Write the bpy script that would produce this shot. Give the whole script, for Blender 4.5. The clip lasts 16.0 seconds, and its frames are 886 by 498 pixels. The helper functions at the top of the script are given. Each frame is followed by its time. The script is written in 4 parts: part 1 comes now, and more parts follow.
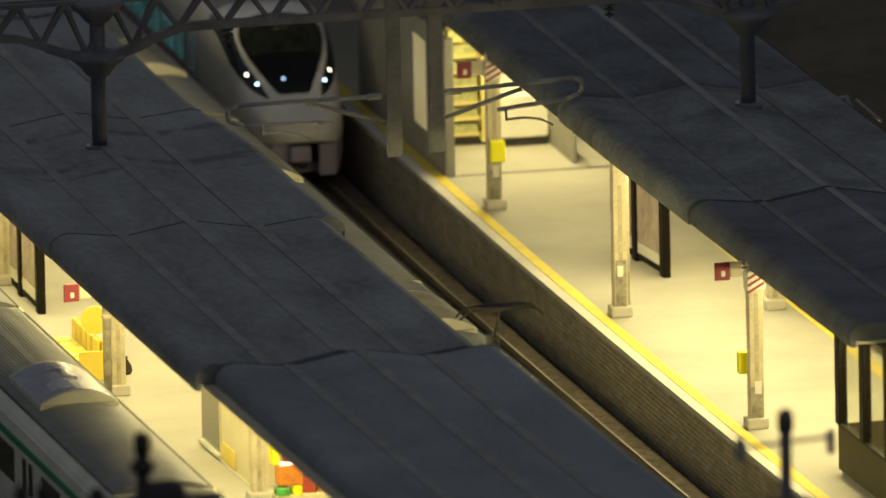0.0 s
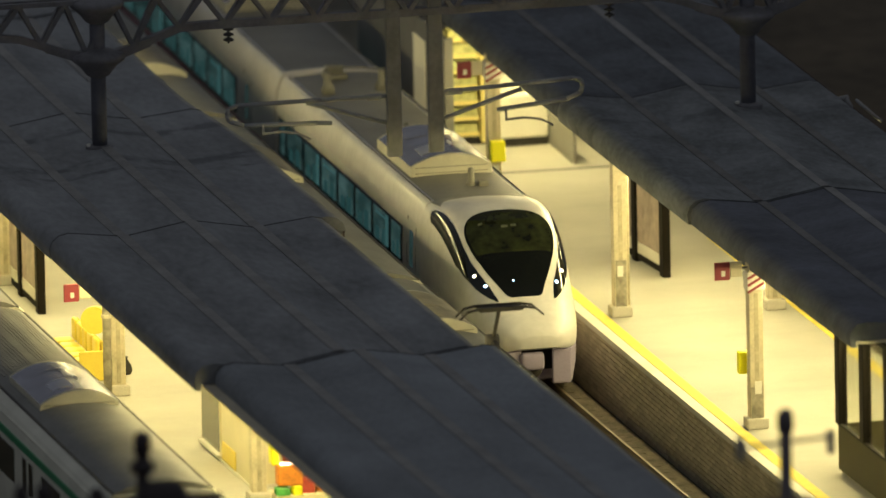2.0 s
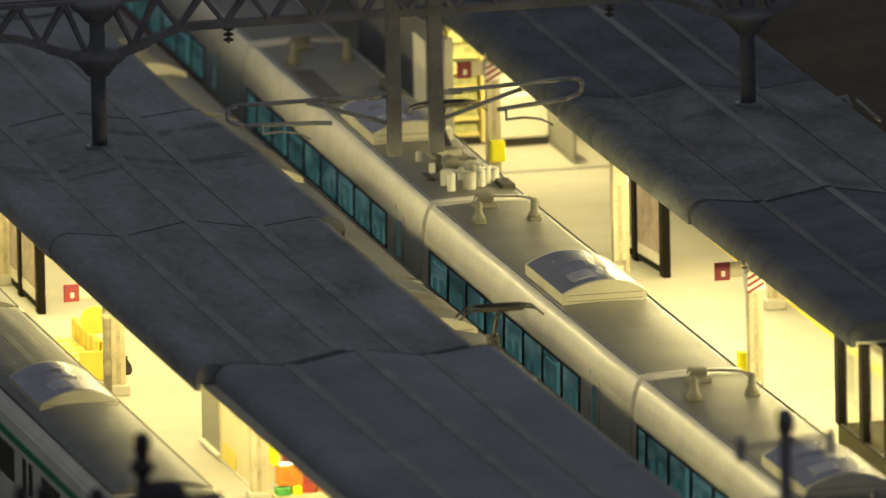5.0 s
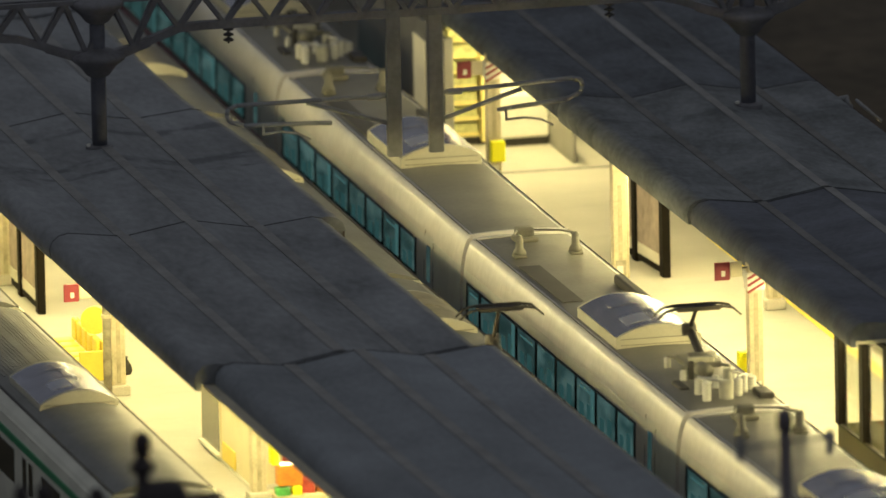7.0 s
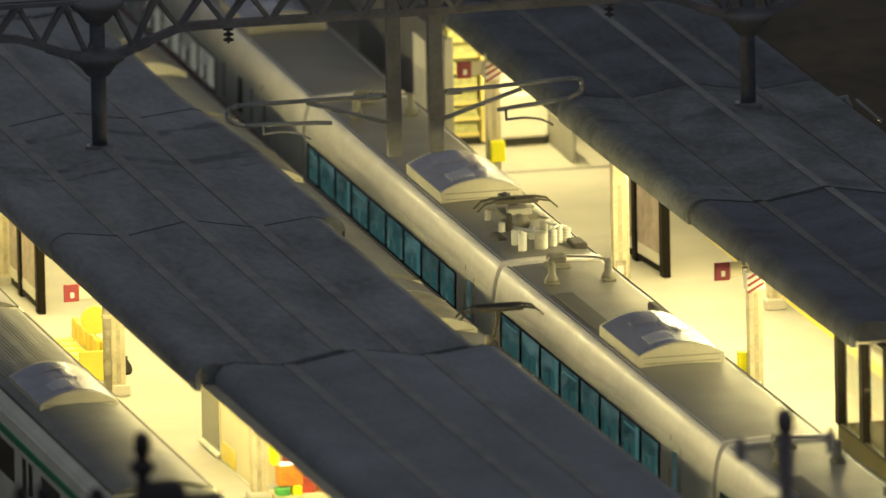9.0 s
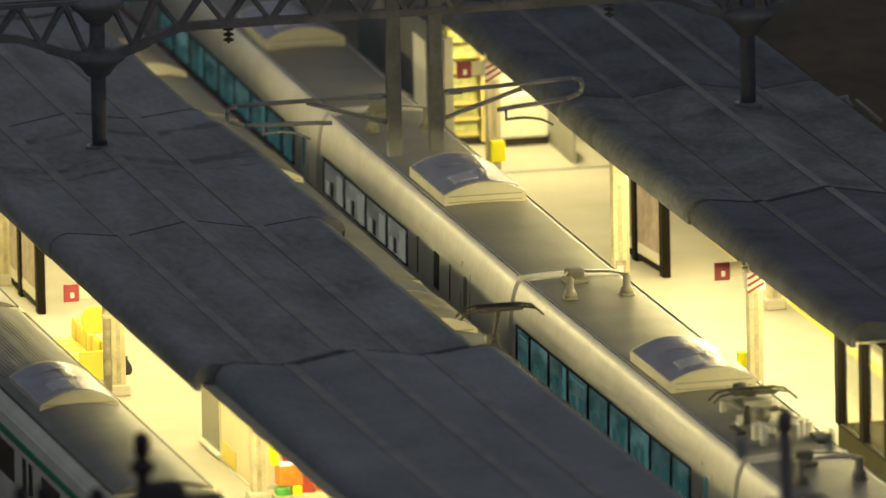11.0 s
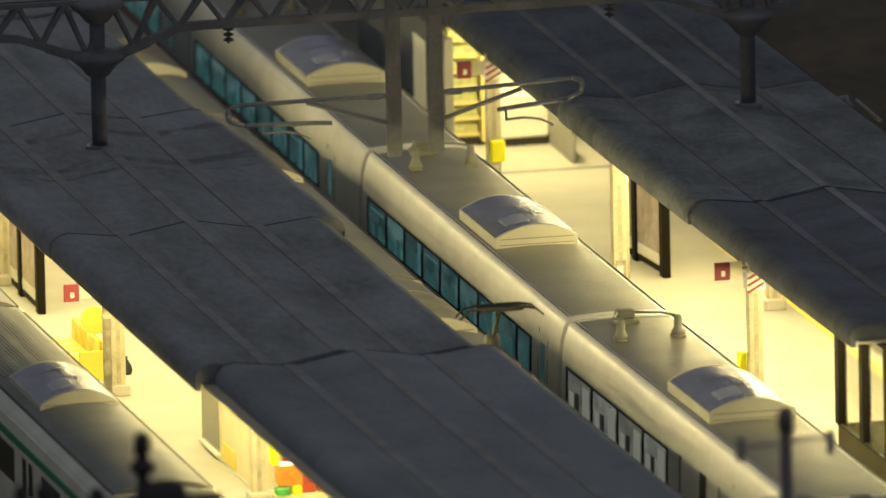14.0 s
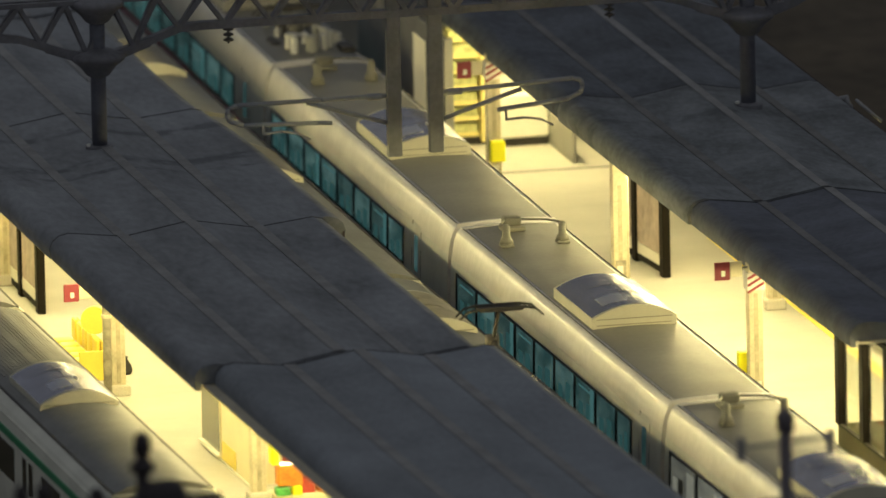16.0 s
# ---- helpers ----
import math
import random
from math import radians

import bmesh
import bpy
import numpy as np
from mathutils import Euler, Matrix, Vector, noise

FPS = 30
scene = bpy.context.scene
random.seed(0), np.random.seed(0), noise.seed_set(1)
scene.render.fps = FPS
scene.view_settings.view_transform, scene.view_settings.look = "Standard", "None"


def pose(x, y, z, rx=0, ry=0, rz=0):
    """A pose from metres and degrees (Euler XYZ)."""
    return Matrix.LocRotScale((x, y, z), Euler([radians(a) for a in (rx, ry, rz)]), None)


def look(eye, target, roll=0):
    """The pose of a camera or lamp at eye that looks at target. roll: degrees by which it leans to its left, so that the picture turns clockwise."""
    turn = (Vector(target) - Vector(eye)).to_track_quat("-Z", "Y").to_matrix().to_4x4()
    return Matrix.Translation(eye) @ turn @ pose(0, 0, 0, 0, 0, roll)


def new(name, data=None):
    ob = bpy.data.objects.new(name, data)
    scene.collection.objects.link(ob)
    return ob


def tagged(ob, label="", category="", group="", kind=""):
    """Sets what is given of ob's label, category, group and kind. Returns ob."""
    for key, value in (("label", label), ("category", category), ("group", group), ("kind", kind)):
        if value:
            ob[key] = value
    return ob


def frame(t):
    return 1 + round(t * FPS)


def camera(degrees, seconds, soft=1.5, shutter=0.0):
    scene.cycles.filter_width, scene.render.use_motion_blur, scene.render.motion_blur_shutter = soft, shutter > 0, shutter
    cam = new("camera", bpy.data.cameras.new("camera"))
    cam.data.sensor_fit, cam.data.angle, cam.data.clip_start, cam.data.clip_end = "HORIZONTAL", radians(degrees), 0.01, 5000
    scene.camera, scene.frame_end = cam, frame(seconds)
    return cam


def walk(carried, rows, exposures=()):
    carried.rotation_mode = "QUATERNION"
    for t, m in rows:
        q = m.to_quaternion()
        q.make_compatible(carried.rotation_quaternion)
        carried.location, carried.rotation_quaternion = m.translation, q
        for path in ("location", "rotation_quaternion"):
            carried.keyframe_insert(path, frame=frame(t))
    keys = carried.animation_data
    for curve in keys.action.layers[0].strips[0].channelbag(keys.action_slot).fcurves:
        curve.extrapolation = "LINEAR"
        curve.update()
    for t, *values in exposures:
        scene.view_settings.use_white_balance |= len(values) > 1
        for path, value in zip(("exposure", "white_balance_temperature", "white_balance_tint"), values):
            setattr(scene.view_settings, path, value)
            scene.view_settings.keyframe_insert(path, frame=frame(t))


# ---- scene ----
cam = camera(3.0158, 16.0, soft=1.5)
EYE = (-89.419, -380.714, 85.180)
AIM = (-1.5423, 0.2571, 2.9268)
cam.data.dof.use_dof = True
cam.data.dof.focus_distance = 393.5
cam.data.dof.aperture_fstop = 0.45
walk(cam, [(0.0, look(EYE, AIM, -1.152)), (16.0, look(EYE, AIM, -1.152))], [(0.0, 0.0), (2.6, 0.02), (3.2, 0.10), (4.2, 0.28), (6.3, 0.36), (16.0, 0.38)])

# ---- world: dusk over the city, dim and slightly blue ----
world = bpy.data.worlds.new("dusk")
scene.world = world
world.use_nodes = True
wb = world.node_tree.nodes["Background"]
wb.inputs[0].default_value = (0.90, 0.95, 1.03, 1)
wb.inputs[1].default_value = 0.13

LAMP_COLOR = (1.0, 0.84, 0.36)

# ---- the line: every track, wall and roof follows one wide curve ----
K = 0.00061                      # curvature, 1/m


def at(s, off, z):
    """Place at s metres along the line (towards the viewer), off metres to its right, z over the rail."""
    h = K * s
    return Vector(((1 - math.cos(h)) / K + off * math.cos(h), -math.sin(h) / K + off * math.sin(h), z))


def put(s, off=0.0, z=0.0, turn=0.0):
    return Matrix.Translation(at(s, off, z)) @ Matrix.Rotation(K * s + radians(turn), 4, "Z")


# ---- materials ----
def mat(name, color, rough=0.6, metal=0.0, var=0.12, fine=30.0, coarse=0.8, bump=0.1, emit=None, power=0.0, spec=0.5, coat=0.0, streak=None):
    m = bpy.data.materials.new(name)
    m.use_nodes = True
    nt = m.node_tree
    b = nt.nodes["Principled BSDF"]
    tc = nt.nodes.new("ShaderNodeTexCoord")
    mp = nt.nodes.new("ShaderNodeMapping")
    nt.links.new(tc.outputs["Object"], mp.inputs["Vector"])
    if streak:
        mp.inputs["Scale"].default_value = streak
    n1 = nt.nodes.new("ShaderNodeTexNoise")
    n1.inputs["Scale"].default_value, n1.inputs["Detail"].default_value = coarse, 6
    n2 = nt.nodes.new("ShaderNodeTexNoise")
    n2.inputs["Scale"].default_value, n2.inputs["Detail"].default_value = fine, 4
    for n in (n1, n2):
        nt.links.new(mp.outputs[0], n.inputs["Vector"])
    mix = nt.nodes.new("ShaderNodeMath")
    mix.operation = "MULTIPLY_ADD"
    nt.links.new(n1.outputs["Fac"], mix.inputs[0])
    mix.inputs[1].default_value = 0.65
    half = nt.nodes.new("ShaderNodeMath")
    half.operation = "MULTIPLY"
    half.inputs[1].default_value = 0.35
    nt.links.new(n2.outputs["Fac"], half.inputs[0])
    nt.links.new(half.outputs[0], mix.inputs[2])
    ramp = nt.nodes.new("ShaderNodeValToRGB")
    lo, hi = ramp.color_ramp.elements
    lo.position, hi.position = 0.3, 0.7
    lo.color = (*[c * (1 - var * 1.6) for c in color], 1)
    hi.color = (*[min(c * (1 + var), 1) for c in color], 1)
    nt.links.new(mix.outputs[0], ramp.inputs["Fac"])
    nt.links.new(ramp.outputs["Color"], b.inputs["Base Color"])
    b.inputs["Roughness"].default_value, b.inputs["Metallic"].default_value = rough, metal
    b.inputs["Specular IOR Level"].default_value = spec
    b.inputs["Coat Weight"].default_value = coat
    if bump:
        bp = nt.nodes.new("ShaderNodeBump")
        bp.inputs["Strength"].default_value, bp.inputs["Distance"].default_value = bump, 0.02
        nt.links.new(n2.outputs["Fac"], bp.inputs["Height"])
        nt.links.new(bp.outputs[0], b.inputs["Normal"])
    if emit:
        b.inputs["Emission Color"].default_value = (*emit, 1)
        b.inputs["Emission Strength"].default_value = power
    return m


def brick_mat(name, c1, c2, mortar, w, h):
    m = mat(name, c1, 0.85, bump=0.0)
    nt = m.node_tree
    b = nt.nodes["Principled BSDF"]
    tc = nt.nodes.new("ShaderNodeTexCoord")
    br = nt.nodes.new("ShaderNodeTexBrick")
    sep = nt.nodes.new("ShaderNodeSeparateXYZ")
    com = nt.nodes.new("ShaderNodeCombineXYZ")
    nt.links.new(tc.outputs["Object"], sep.inputs[0])
    nt.links.new(sep.outputs["Y"], com.inputs["X"])
    nt.links.new(sep.outputs["Z"], com.inputs["Y"])
    nt.links.new(com.outputs[0], br.inputs["Vector"])
    br.inputs["Scale"].default_value = 1.0
    br.inputs["Brick Width"].default_value, br.inputs["Row Height"].default_value = w, h
    br.inputs["Mortar Size"].default_value = 0.012
    br.inputs["Color1"].default_value, br.inputs["Color2"].default_value = (*c1, 1), (*c2, 1)
    br.inputs["Mortar"].default_value = (*mortar, 1)
    ns = nt.nodes.new("ShaderNodeTexNoise")
    ns.inputs["Scale"].default_value, ns.inputs["Detail"].default_value = 0.9, 8
    nt.links.new(tc.outputs["Object"], ns.inputs["Vector"])
    rp = nt.nodes.new("ShaderNodeValToRGB")
    rp.color_ramp.elements[0].position, rp.color_ramp.elements[1].position = 0.3, 0.7
    rp.color_ramp.elements[0].color, rp.color_ramp.elements[1].color = (0.5, 0.5, 0.5, 1), (1, 1, 1, 1)
    nt.links.new(ns.outputs["Fac"], rp.inputs["Fac"])
    mx = nt.nodes.new("ShaderNodeMixRGB")
    mx.blend_type, mx.inputs["Fac"].default_value = "MULTIPLY", 0.8
    nt.links.new(br.outputs["Color"], mx.inputs["Color1"])
    nt.links.new(rp.outputs["Color"], mx.inputs["Color2"])
    nt.links.new(mx.outputs[0], b.inputs["Base Color"])
    bp = nt.nodes.new("ShaderNodeBump")
    bp.inputs["Strength"].default_value, bp.inputs["Distance"].default_value = 0.6, 0.02
    inv = nt.nodes.new("ShaderNodeMath")
    inv.operation, inv.inputs[0].default_value = "SUBTRACT", 1.0
    nt.links.new(br.outputs["Fac"], inv.inputs[1])
    nt.links.new(inv.outputs[0], bp.inputs["Height"])
    nt.links.new(bp.outputs[0], b.inputs["Normal"])
    return m


M = {
    "ground": mat("dark_ground", (0.098, 0.075, 0.048), 0.95, var=0.6, fine=1.5, coarse=0.12, bump=0.3),
    "ballast": mat("ballast_stone", (0.075, 0.058, 0.042), 0.95, var=0.5, fine=14, coarse=2.5, bump=1.0),
    "steel_rail": mat("rail_steel", (0.12, 0.095, 0.07), 0.5, 0.4, var=0.3),
    "sleeper": mat("stained_sleeper", (0.065, 0.05, 0.036), 0.9, var=0.25),
    "asphalt": mat("platform_asphalt", (0.40, 0.385, 0.34), 0.8, var=0.14, fine=45, coarse=0.35, bump=0.15),
    "coping": mat("white_coping", (0.62, 0.60, 0.54), 0.75, var=0.12, fine=20),
    "yellow": mat("yellow_tactile", (0.74, 0.59, 0.09), 0.7, var=0.12, fine=20, coarse=2),
    "brick": brick_mat("weathered_brick", (0.45, 0.385, 0.29), (0.35, 0.295, 0.215), (0.15, 0.125, 0.10), 0.46, 0.12),
    "roof": mat("grey_roof_sheet", (0.246, 0.257, 0.273), 0.75, var=0.30, fine=6, coarse=0.7, bump=0.08, streak=(1, 0.35, 1)),
    "roof_blue": mat("bluish_roof_sheet", (0.240, 0.260, 0.286), 0.75, var=0.22, fine=8, coarse=0.45, bump=0.08, streak=(1, 0.5, 1)),
    "roof_dark": mat("old_roof_sheet", (0.112, 0.124, 0.145), 0.8, var=0.40, fine=7, coarse=0.8, bump=0.08, streak=(1, 0.4, 1)),
    "roof_near": mat("dark_blue_roof_sheet", (0.125, 0.135, 0.165), 0.8, var=0.30, fine=6, coarse=0.6, bump=0.08),
    "cap_dark": mat("dull_gutter_cap", (0.18, 0.175, 0.17), 0.75, var=0.25, fine=12, coarse=1.2),
    "roof_mid": mat("weathered_roof_sheet", (0.200, 0.214, 0.226), 0.8, var=0.36, fine=7, coarse=0.9, bump=0.08, streak=(1, 0.5, 1)),
    "roof_cap": mat("pale_ridge_cap", (0.275, 0.27, 0.265), 0.7, var=0.2, fine=12, coarse=1.2),
    "mortar": mat("dirty_mortar", (0.24, 0.205, 0.155), 0.95, var=0.3, fine=25, coarse=1.5),
    "eave_brown": mat("dark_brown_strip", (0.085, 0.055, 0.032), 0.8, var=0.35, fine=8, coarse=1.0),
    "seam": mat("dark_seam_filler", (0.075, 0.076, 0.08), 0.9),
    "soffit": mat("cream_soffit", (0.55, 0.50, 0.38), 0.8),
    "column": mat("cream_column_paint", (0.56, 0.50, 0.36), 0.6, var=0.22, fine=14, coarse=1.6),
    "column_web": mat("shaded_cream_paint", (0.44, 0.39, 0.27), 0.65, var=0.25, fine=12, coarse=2),
    "column_grey": mat("worn_grey_paint", (0.34, 0.31, 0.24), 0.7, var=0.4, fine=8, coarse=3),
    "concrete": mat("concrete_block", (0.50, 0.47, 0.40), 0.9, var=0.2),
    "gantry": mat("grey_gantry_steel", (0.185, 0.183, 0.20), 0.65, 0.0, var=0.25, fine=8, coarse=1.5),
    "dropper": mat("pale_grey_bracket_steel", (0.21, 0.21, 0.21), 0.65, var=0.2, fine=8, coarse=1.5),
    "arm": mat("galvanised_tube", (0.34, 0.345, 0.35), 0.55, 0.1, var=0.2),
    "insulator": mat("brown_insulator", (0.06, 0.055, 0.05), 0.35),
    "black": mat("black_steel", (0.02, 0.018, 0.016), 0.5),
    "train_white": mat("pearl_white_paint", (0.70, 0.677, 0.645), 0.34, var=0.11, fine=5, coarse=1.1, bump=0.0, coat=0.12),
    # body white, toned greyer: the shade of the upright sides is painted in
    "train_side": mat("white_side_toned_for_shade", (0.62, 0.63, 0.60), 0.4, var=0.10, fine=4, coarse=0.8, bump=0.0),
    "deck": mat("grey_roof_deck", (0.205, 0.198, 0.168), 0.42, var=0.18, fine=10, coarse=0.6, bump=0.1),
    "purple": mat("mauve_skirt_paint", (0.38, 0.33, 0.47), 0.5, var=0.12),
    "magenta": mat("magenta_stripe", (0.32, 0.03, 0.08), 0.4),
    "glass_black": mat("black_windscreen", (0.005, 0.006, 0.005), 0.06, var=0.3, bump=0.0, spec=0.16),
    "ac_top": mat("silver_cover", (0.36, 0.36, 0.43), 0.26, 0.75, var=0.25, fine=4, coarse=1.5, bump=0.05),
    "ac_dull": mat("dull_brown_cover", (0.25, 0.225, 0.165), 0.6, var=0.25, fine=6, coarse=1.2),
    "ac_pale": mat("pale_silver_panel", (0.52, 0.53, 0.60), 0.35, 0.5, var=0.15, bump=0.0),
    "screen_upper": mat("olive_tinted_glass", (0.020, 0.024, 0.008), 0.06, var=0.62, fine=7, coarse=3.0, bump=0.0, spec=0.2),
    "glass_side": mat("black_side_glass", (0.005, 0.006, 0.005), 0.05, var=0.3, bump=0.0, spec=0.6),
    "cab_pale": mat("pale_cab_fitting", (0.10, 0.11, 0.06), 0.5, var=0.5, fine=12, coarse=5),
    "lit_strip": mat("lit_frosted_window", (0.7, 0.66, 0.5), 0.5, bump=0, emit=(1.0, 0.83, 0.42), power=0.16),
    "ac_side": mat("cream_casing", (0.62, 0.59, 0.46), 0.5, var=0.12),
    "ac_slot": mat("dull_louvre", (0.30, 0.285, 0.22), 0.7),
    "lemon": mat("lemon_yellow_case", (0.93, 0.88, 0.01), 0.5, var=0.05),
    "hatch": mat("dull_hatch", (0.085, 0.08, 0.07), 0.6, var=0.2),
    "shop_yellow": mat("pale_yellow_panel", (0.72, 0.62, 0.25), 0.5, var=0.08),
    "dark_fit": mat("dark_roof_fitting", (0.06, 0.055, 0.05), 0.6),
    "grey_fit": mat("grey_roof_fitting", (0.225, 0.215, 0.17), 0.55, var=0.2),
    "panto_head": mat("worn_brown_contact_head", (0.105, 0.095, 0.07), 0.6, var=0.25),
    "gear_pale": mat("pale_grey_gear", (0.46, 0.45, 0.36), 0.45, var=0.15, fine=9, coarse=3),
    "porcelain": mat("white_porcelain", (0.70, 0.69, 0.62), 0.25, var=0.08),
    "bellows": mat("grey_bellows", (0.22, 0.21, 0.19), 0.8),
    "lamp_warm": mat("lit_warm_headlamp", (0.9, 0.8, 0.6), 0.2, bump=0, emit=(1.0, 0.86, 0.66), power=5),
    "lamp_blue": mat("lit_blue_headlamp", (0.5, 0.7, 0.9), 0.2, bump=0, emit=(0.42, 0.68, 1.0), power=8),
    "commuter_roof": mat("dull_grey_train_roof", (0.20, 0.20, 0.185), 0.55, var=0.18, fine=8, coarse=0.8),
    "steel_body": mat("pale_steel_body", (0.72, 0.71, 0.60), 0.5, 0.0, var=0.12),
    "green": mat("green_band", (0.03, 0.28, 0.12), 0.5),
    "window_dark": mat("dark_train_window", (0.05, 0.05, 0.03), 0.1, bump=0),
    "red": mat("red_sign", (0.27, 0.035, 0.05), 0.5),
    "white": mat("white_sign", (0.75, 0.73, 0.66), 0.5),
    "bench": mat("yellow_seat_plastic", (0.74, 0.58, 0.08), 0.4, var=0.08),
    "poster": mat("faded_poster", (0.40, 0.33, 0.30), 0.5, var=0.25, fine=6, coarse=2.5),
    "frame_dark": mat("dark_bronze_frame", (0.009, 0.007, 0.005), 0.6, spec=0.12),
    "dado": mat("olive_panel", (0.055, 0.05, 0.024), 0.6, var=0.12, spec=0.2),
    "panel_grey": mat("grey_enclosure_panel", (0.25, 0.245, 0.23), 0.7, var=0.15),
    "tube": mat("lit_tube", (0.9, 0.9, 0.8), 0.4, bump=0, emit=(1.0, 0.93, 0.72), power=7),
    "goods_orange": mat("orange_pack", (0.75, 0.26, 0.03), 0.5, var=0.3, coarse=5),
    "goods_red": mat("red_pack", (0.45, 0.06, 0.04), 0.5, var=0.3, coarse=5),
    "goods_green": mat("green_pack", (0.08, 0.40, 0.08), 0.5, var=0.3, coarse=5),
    "shelf_olive": mat("olive_shelf_goods", (0.55, 0.56, 0.27), 0.6, var=0.3, fine=20, coarse=6),
    "cream": mat("cream_panel", (0.66, 0.60, 0.42), 0.6, var=0.08),
    "mast_blue": mat("blue_grey_mast_paint", (0.125, 0.13, 0.16), 0.65, var=0.25, fine=8, coarse=1.5),
    "mast_grey": mat("weathered_mast_steel", (0.17, 0.15, 0.16), 0.7, var=0.2),
    "silhouette": mat("dark_steelwork", (0.042, 0.034, 0.038), 0.7),
}


def pane_mat(name, dark, bright, power):
    """Tinted pane that glows by itself: uneven emission stands for a lit interior with seats and blinds."""
    m = mat(name, dark, 0.1, bump=0.0)
    nt = m.node_tree
    b = nt.nodes["Principled BSDF"]
    tc = nt.nodes.new("ShaderNodeTexCoord")
    mp = nt.nodes.new("ShaderNodeMapping")
    mp.inputs["Scale"].default_value = (1, 0.45, 1.2)
    info = nt.nodes.new("ShaderNodeObjectInfo")
    add = nt.nodes.new("ShaderNodeVectorMath")
    add.operation = "ADD"
    nt.links.new(tc.outputs["Object"], mp.inputs["Vector"])
    nt.links.new(mp.outputs[0], add.inputs[0])
    nt.links.new(info.outputs["Random"], add.inputs[1])
    n = nt.nodes.new("ShaderNodeTexNoise")
    n.inputs["Scale"].default_value, n.inputs["Detail"].default_value = 2.0, 2
    nt.links.new(add.outputs[0], n.inputs["Vector"])
    rp = nt.nodes.new("ShaderNodeValToRGB")
    rp.color_ramp.elements[0].position, rp.color_ramp.elements[1].position = 0.36, 0.68
    rp.color_ramp.elements[0].color, rp.color_ramp.elements[1].color = (*dark, 1), (*bright, 1)
    nt.links.new(n.outputs["Fac"], rp.inputs["Fac"])
    nt.links.new(rp.outputs["Color"], b.inputs["Emission Color"])
    mul = nt.nodes.new("ShaderNodeMath")
    mul.operation = "MULTIPLY_ADD"
    nt.links.new(info.outputs["Random"], mul.inputs[0])
    mul.inputs[1].default_value, mul.inputs[2].default_value = power * 0.8, power * 0.6
    nt.links.new(mul.outputs[0], b.inputs["Emission Strength"])
    return m


def grime_and_bands(m, amount, bands=(), smudge=1.0):
    """Grime washed across a roof: crosswise smudges, and patchy darker bands at the given y."""
    nt = m.node_tree
    b = nt.nodes["Principled BSDF"]
    base = b.inputs["Base Color"].links[0].from_socket
    tc = nt.nodes.new("ShaderNodeTexCoord")
    mp = nt.nodes.new("ShaderNodeMapping")
    mp.inputs["Scale"].default_value = (0.22, 0.9, 0.3)
    nt.links.new(tc.outputs["Object"], mp.inputs["Vector"])
    n = nt.nodes.new("ShaderNodeTexNoise")
    n.inputs["Scale"].default_value, n.inputs["Detail"].default_value, n.inputs["Roughness"].default_value = 0.9, 8, 0.62
    nt.links.new(mp.outputs[0], n.inputs["Vector"])
    rp = nt.nodes.new("ShaderNodeMapRange")
    rp.inputs["From Min"].default_value, rp.inputs["From Max"].default_value = 0.50, 0.68
    nt.links.new(n.outputs["Fac"], rp.inputs["Value"])
    rp.inputs["To Max"].default_value = smudge
    fac = rp.outputs[0]
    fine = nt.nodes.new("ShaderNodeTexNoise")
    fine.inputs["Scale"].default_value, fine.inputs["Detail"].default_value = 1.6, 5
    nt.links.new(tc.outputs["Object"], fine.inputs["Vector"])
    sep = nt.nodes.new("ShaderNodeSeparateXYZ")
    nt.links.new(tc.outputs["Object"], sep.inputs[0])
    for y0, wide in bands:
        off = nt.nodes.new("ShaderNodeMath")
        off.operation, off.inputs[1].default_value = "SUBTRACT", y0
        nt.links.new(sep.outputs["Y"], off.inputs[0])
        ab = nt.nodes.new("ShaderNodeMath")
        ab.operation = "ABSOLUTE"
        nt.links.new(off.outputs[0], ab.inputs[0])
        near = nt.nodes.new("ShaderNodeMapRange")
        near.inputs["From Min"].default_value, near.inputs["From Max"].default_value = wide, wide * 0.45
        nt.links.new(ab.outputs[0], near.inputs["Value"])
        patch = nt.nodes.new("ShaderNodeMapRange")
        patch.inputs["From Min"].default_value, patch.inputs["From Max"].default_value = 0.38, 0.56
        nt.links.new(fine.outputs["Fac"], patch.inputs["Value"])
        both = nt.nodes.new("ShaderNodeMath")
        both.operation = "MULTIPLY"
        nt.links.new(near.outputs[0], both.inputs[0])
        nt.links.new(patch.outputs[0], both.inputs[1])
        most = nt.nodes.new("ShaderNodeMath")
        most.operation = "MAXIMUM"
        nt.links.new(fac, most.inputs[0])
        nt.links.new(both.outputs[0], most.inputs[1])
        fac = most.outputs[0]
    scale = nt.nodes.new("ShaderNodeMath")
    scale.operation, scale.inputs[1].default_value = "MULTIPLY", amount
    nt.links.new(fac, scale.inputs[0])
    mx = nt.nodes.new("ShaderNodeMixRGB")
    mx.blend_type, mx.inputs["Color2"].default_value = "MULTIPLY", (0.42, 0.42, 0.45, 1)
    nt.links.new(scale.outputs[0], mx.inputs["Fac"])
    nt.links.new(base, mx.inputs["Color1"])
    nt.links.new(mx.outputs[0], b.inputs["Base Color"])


grime_and_bands(M["roof"], 0.75, ((4.5, 0.42), (0.9, 0.45), (-0.2, 0.22)), 0.22)
grime_and_bands(M["roof_blue"], 0.22)
grime_and_bands(M["roof_dark"], 0.55, ((5.5, 0.45),), 0.7)
grime_and_bands(M["roof_mid"], 0.60, ((4.5, 0.5), (1.7, 0.4)), 0.6)
grime_and_bands(M["roof_near"], 0.5)
grime_and_bands(M["roof_cap"], 0.3)
grime_and_bands(M["asphalt"], 0.10)

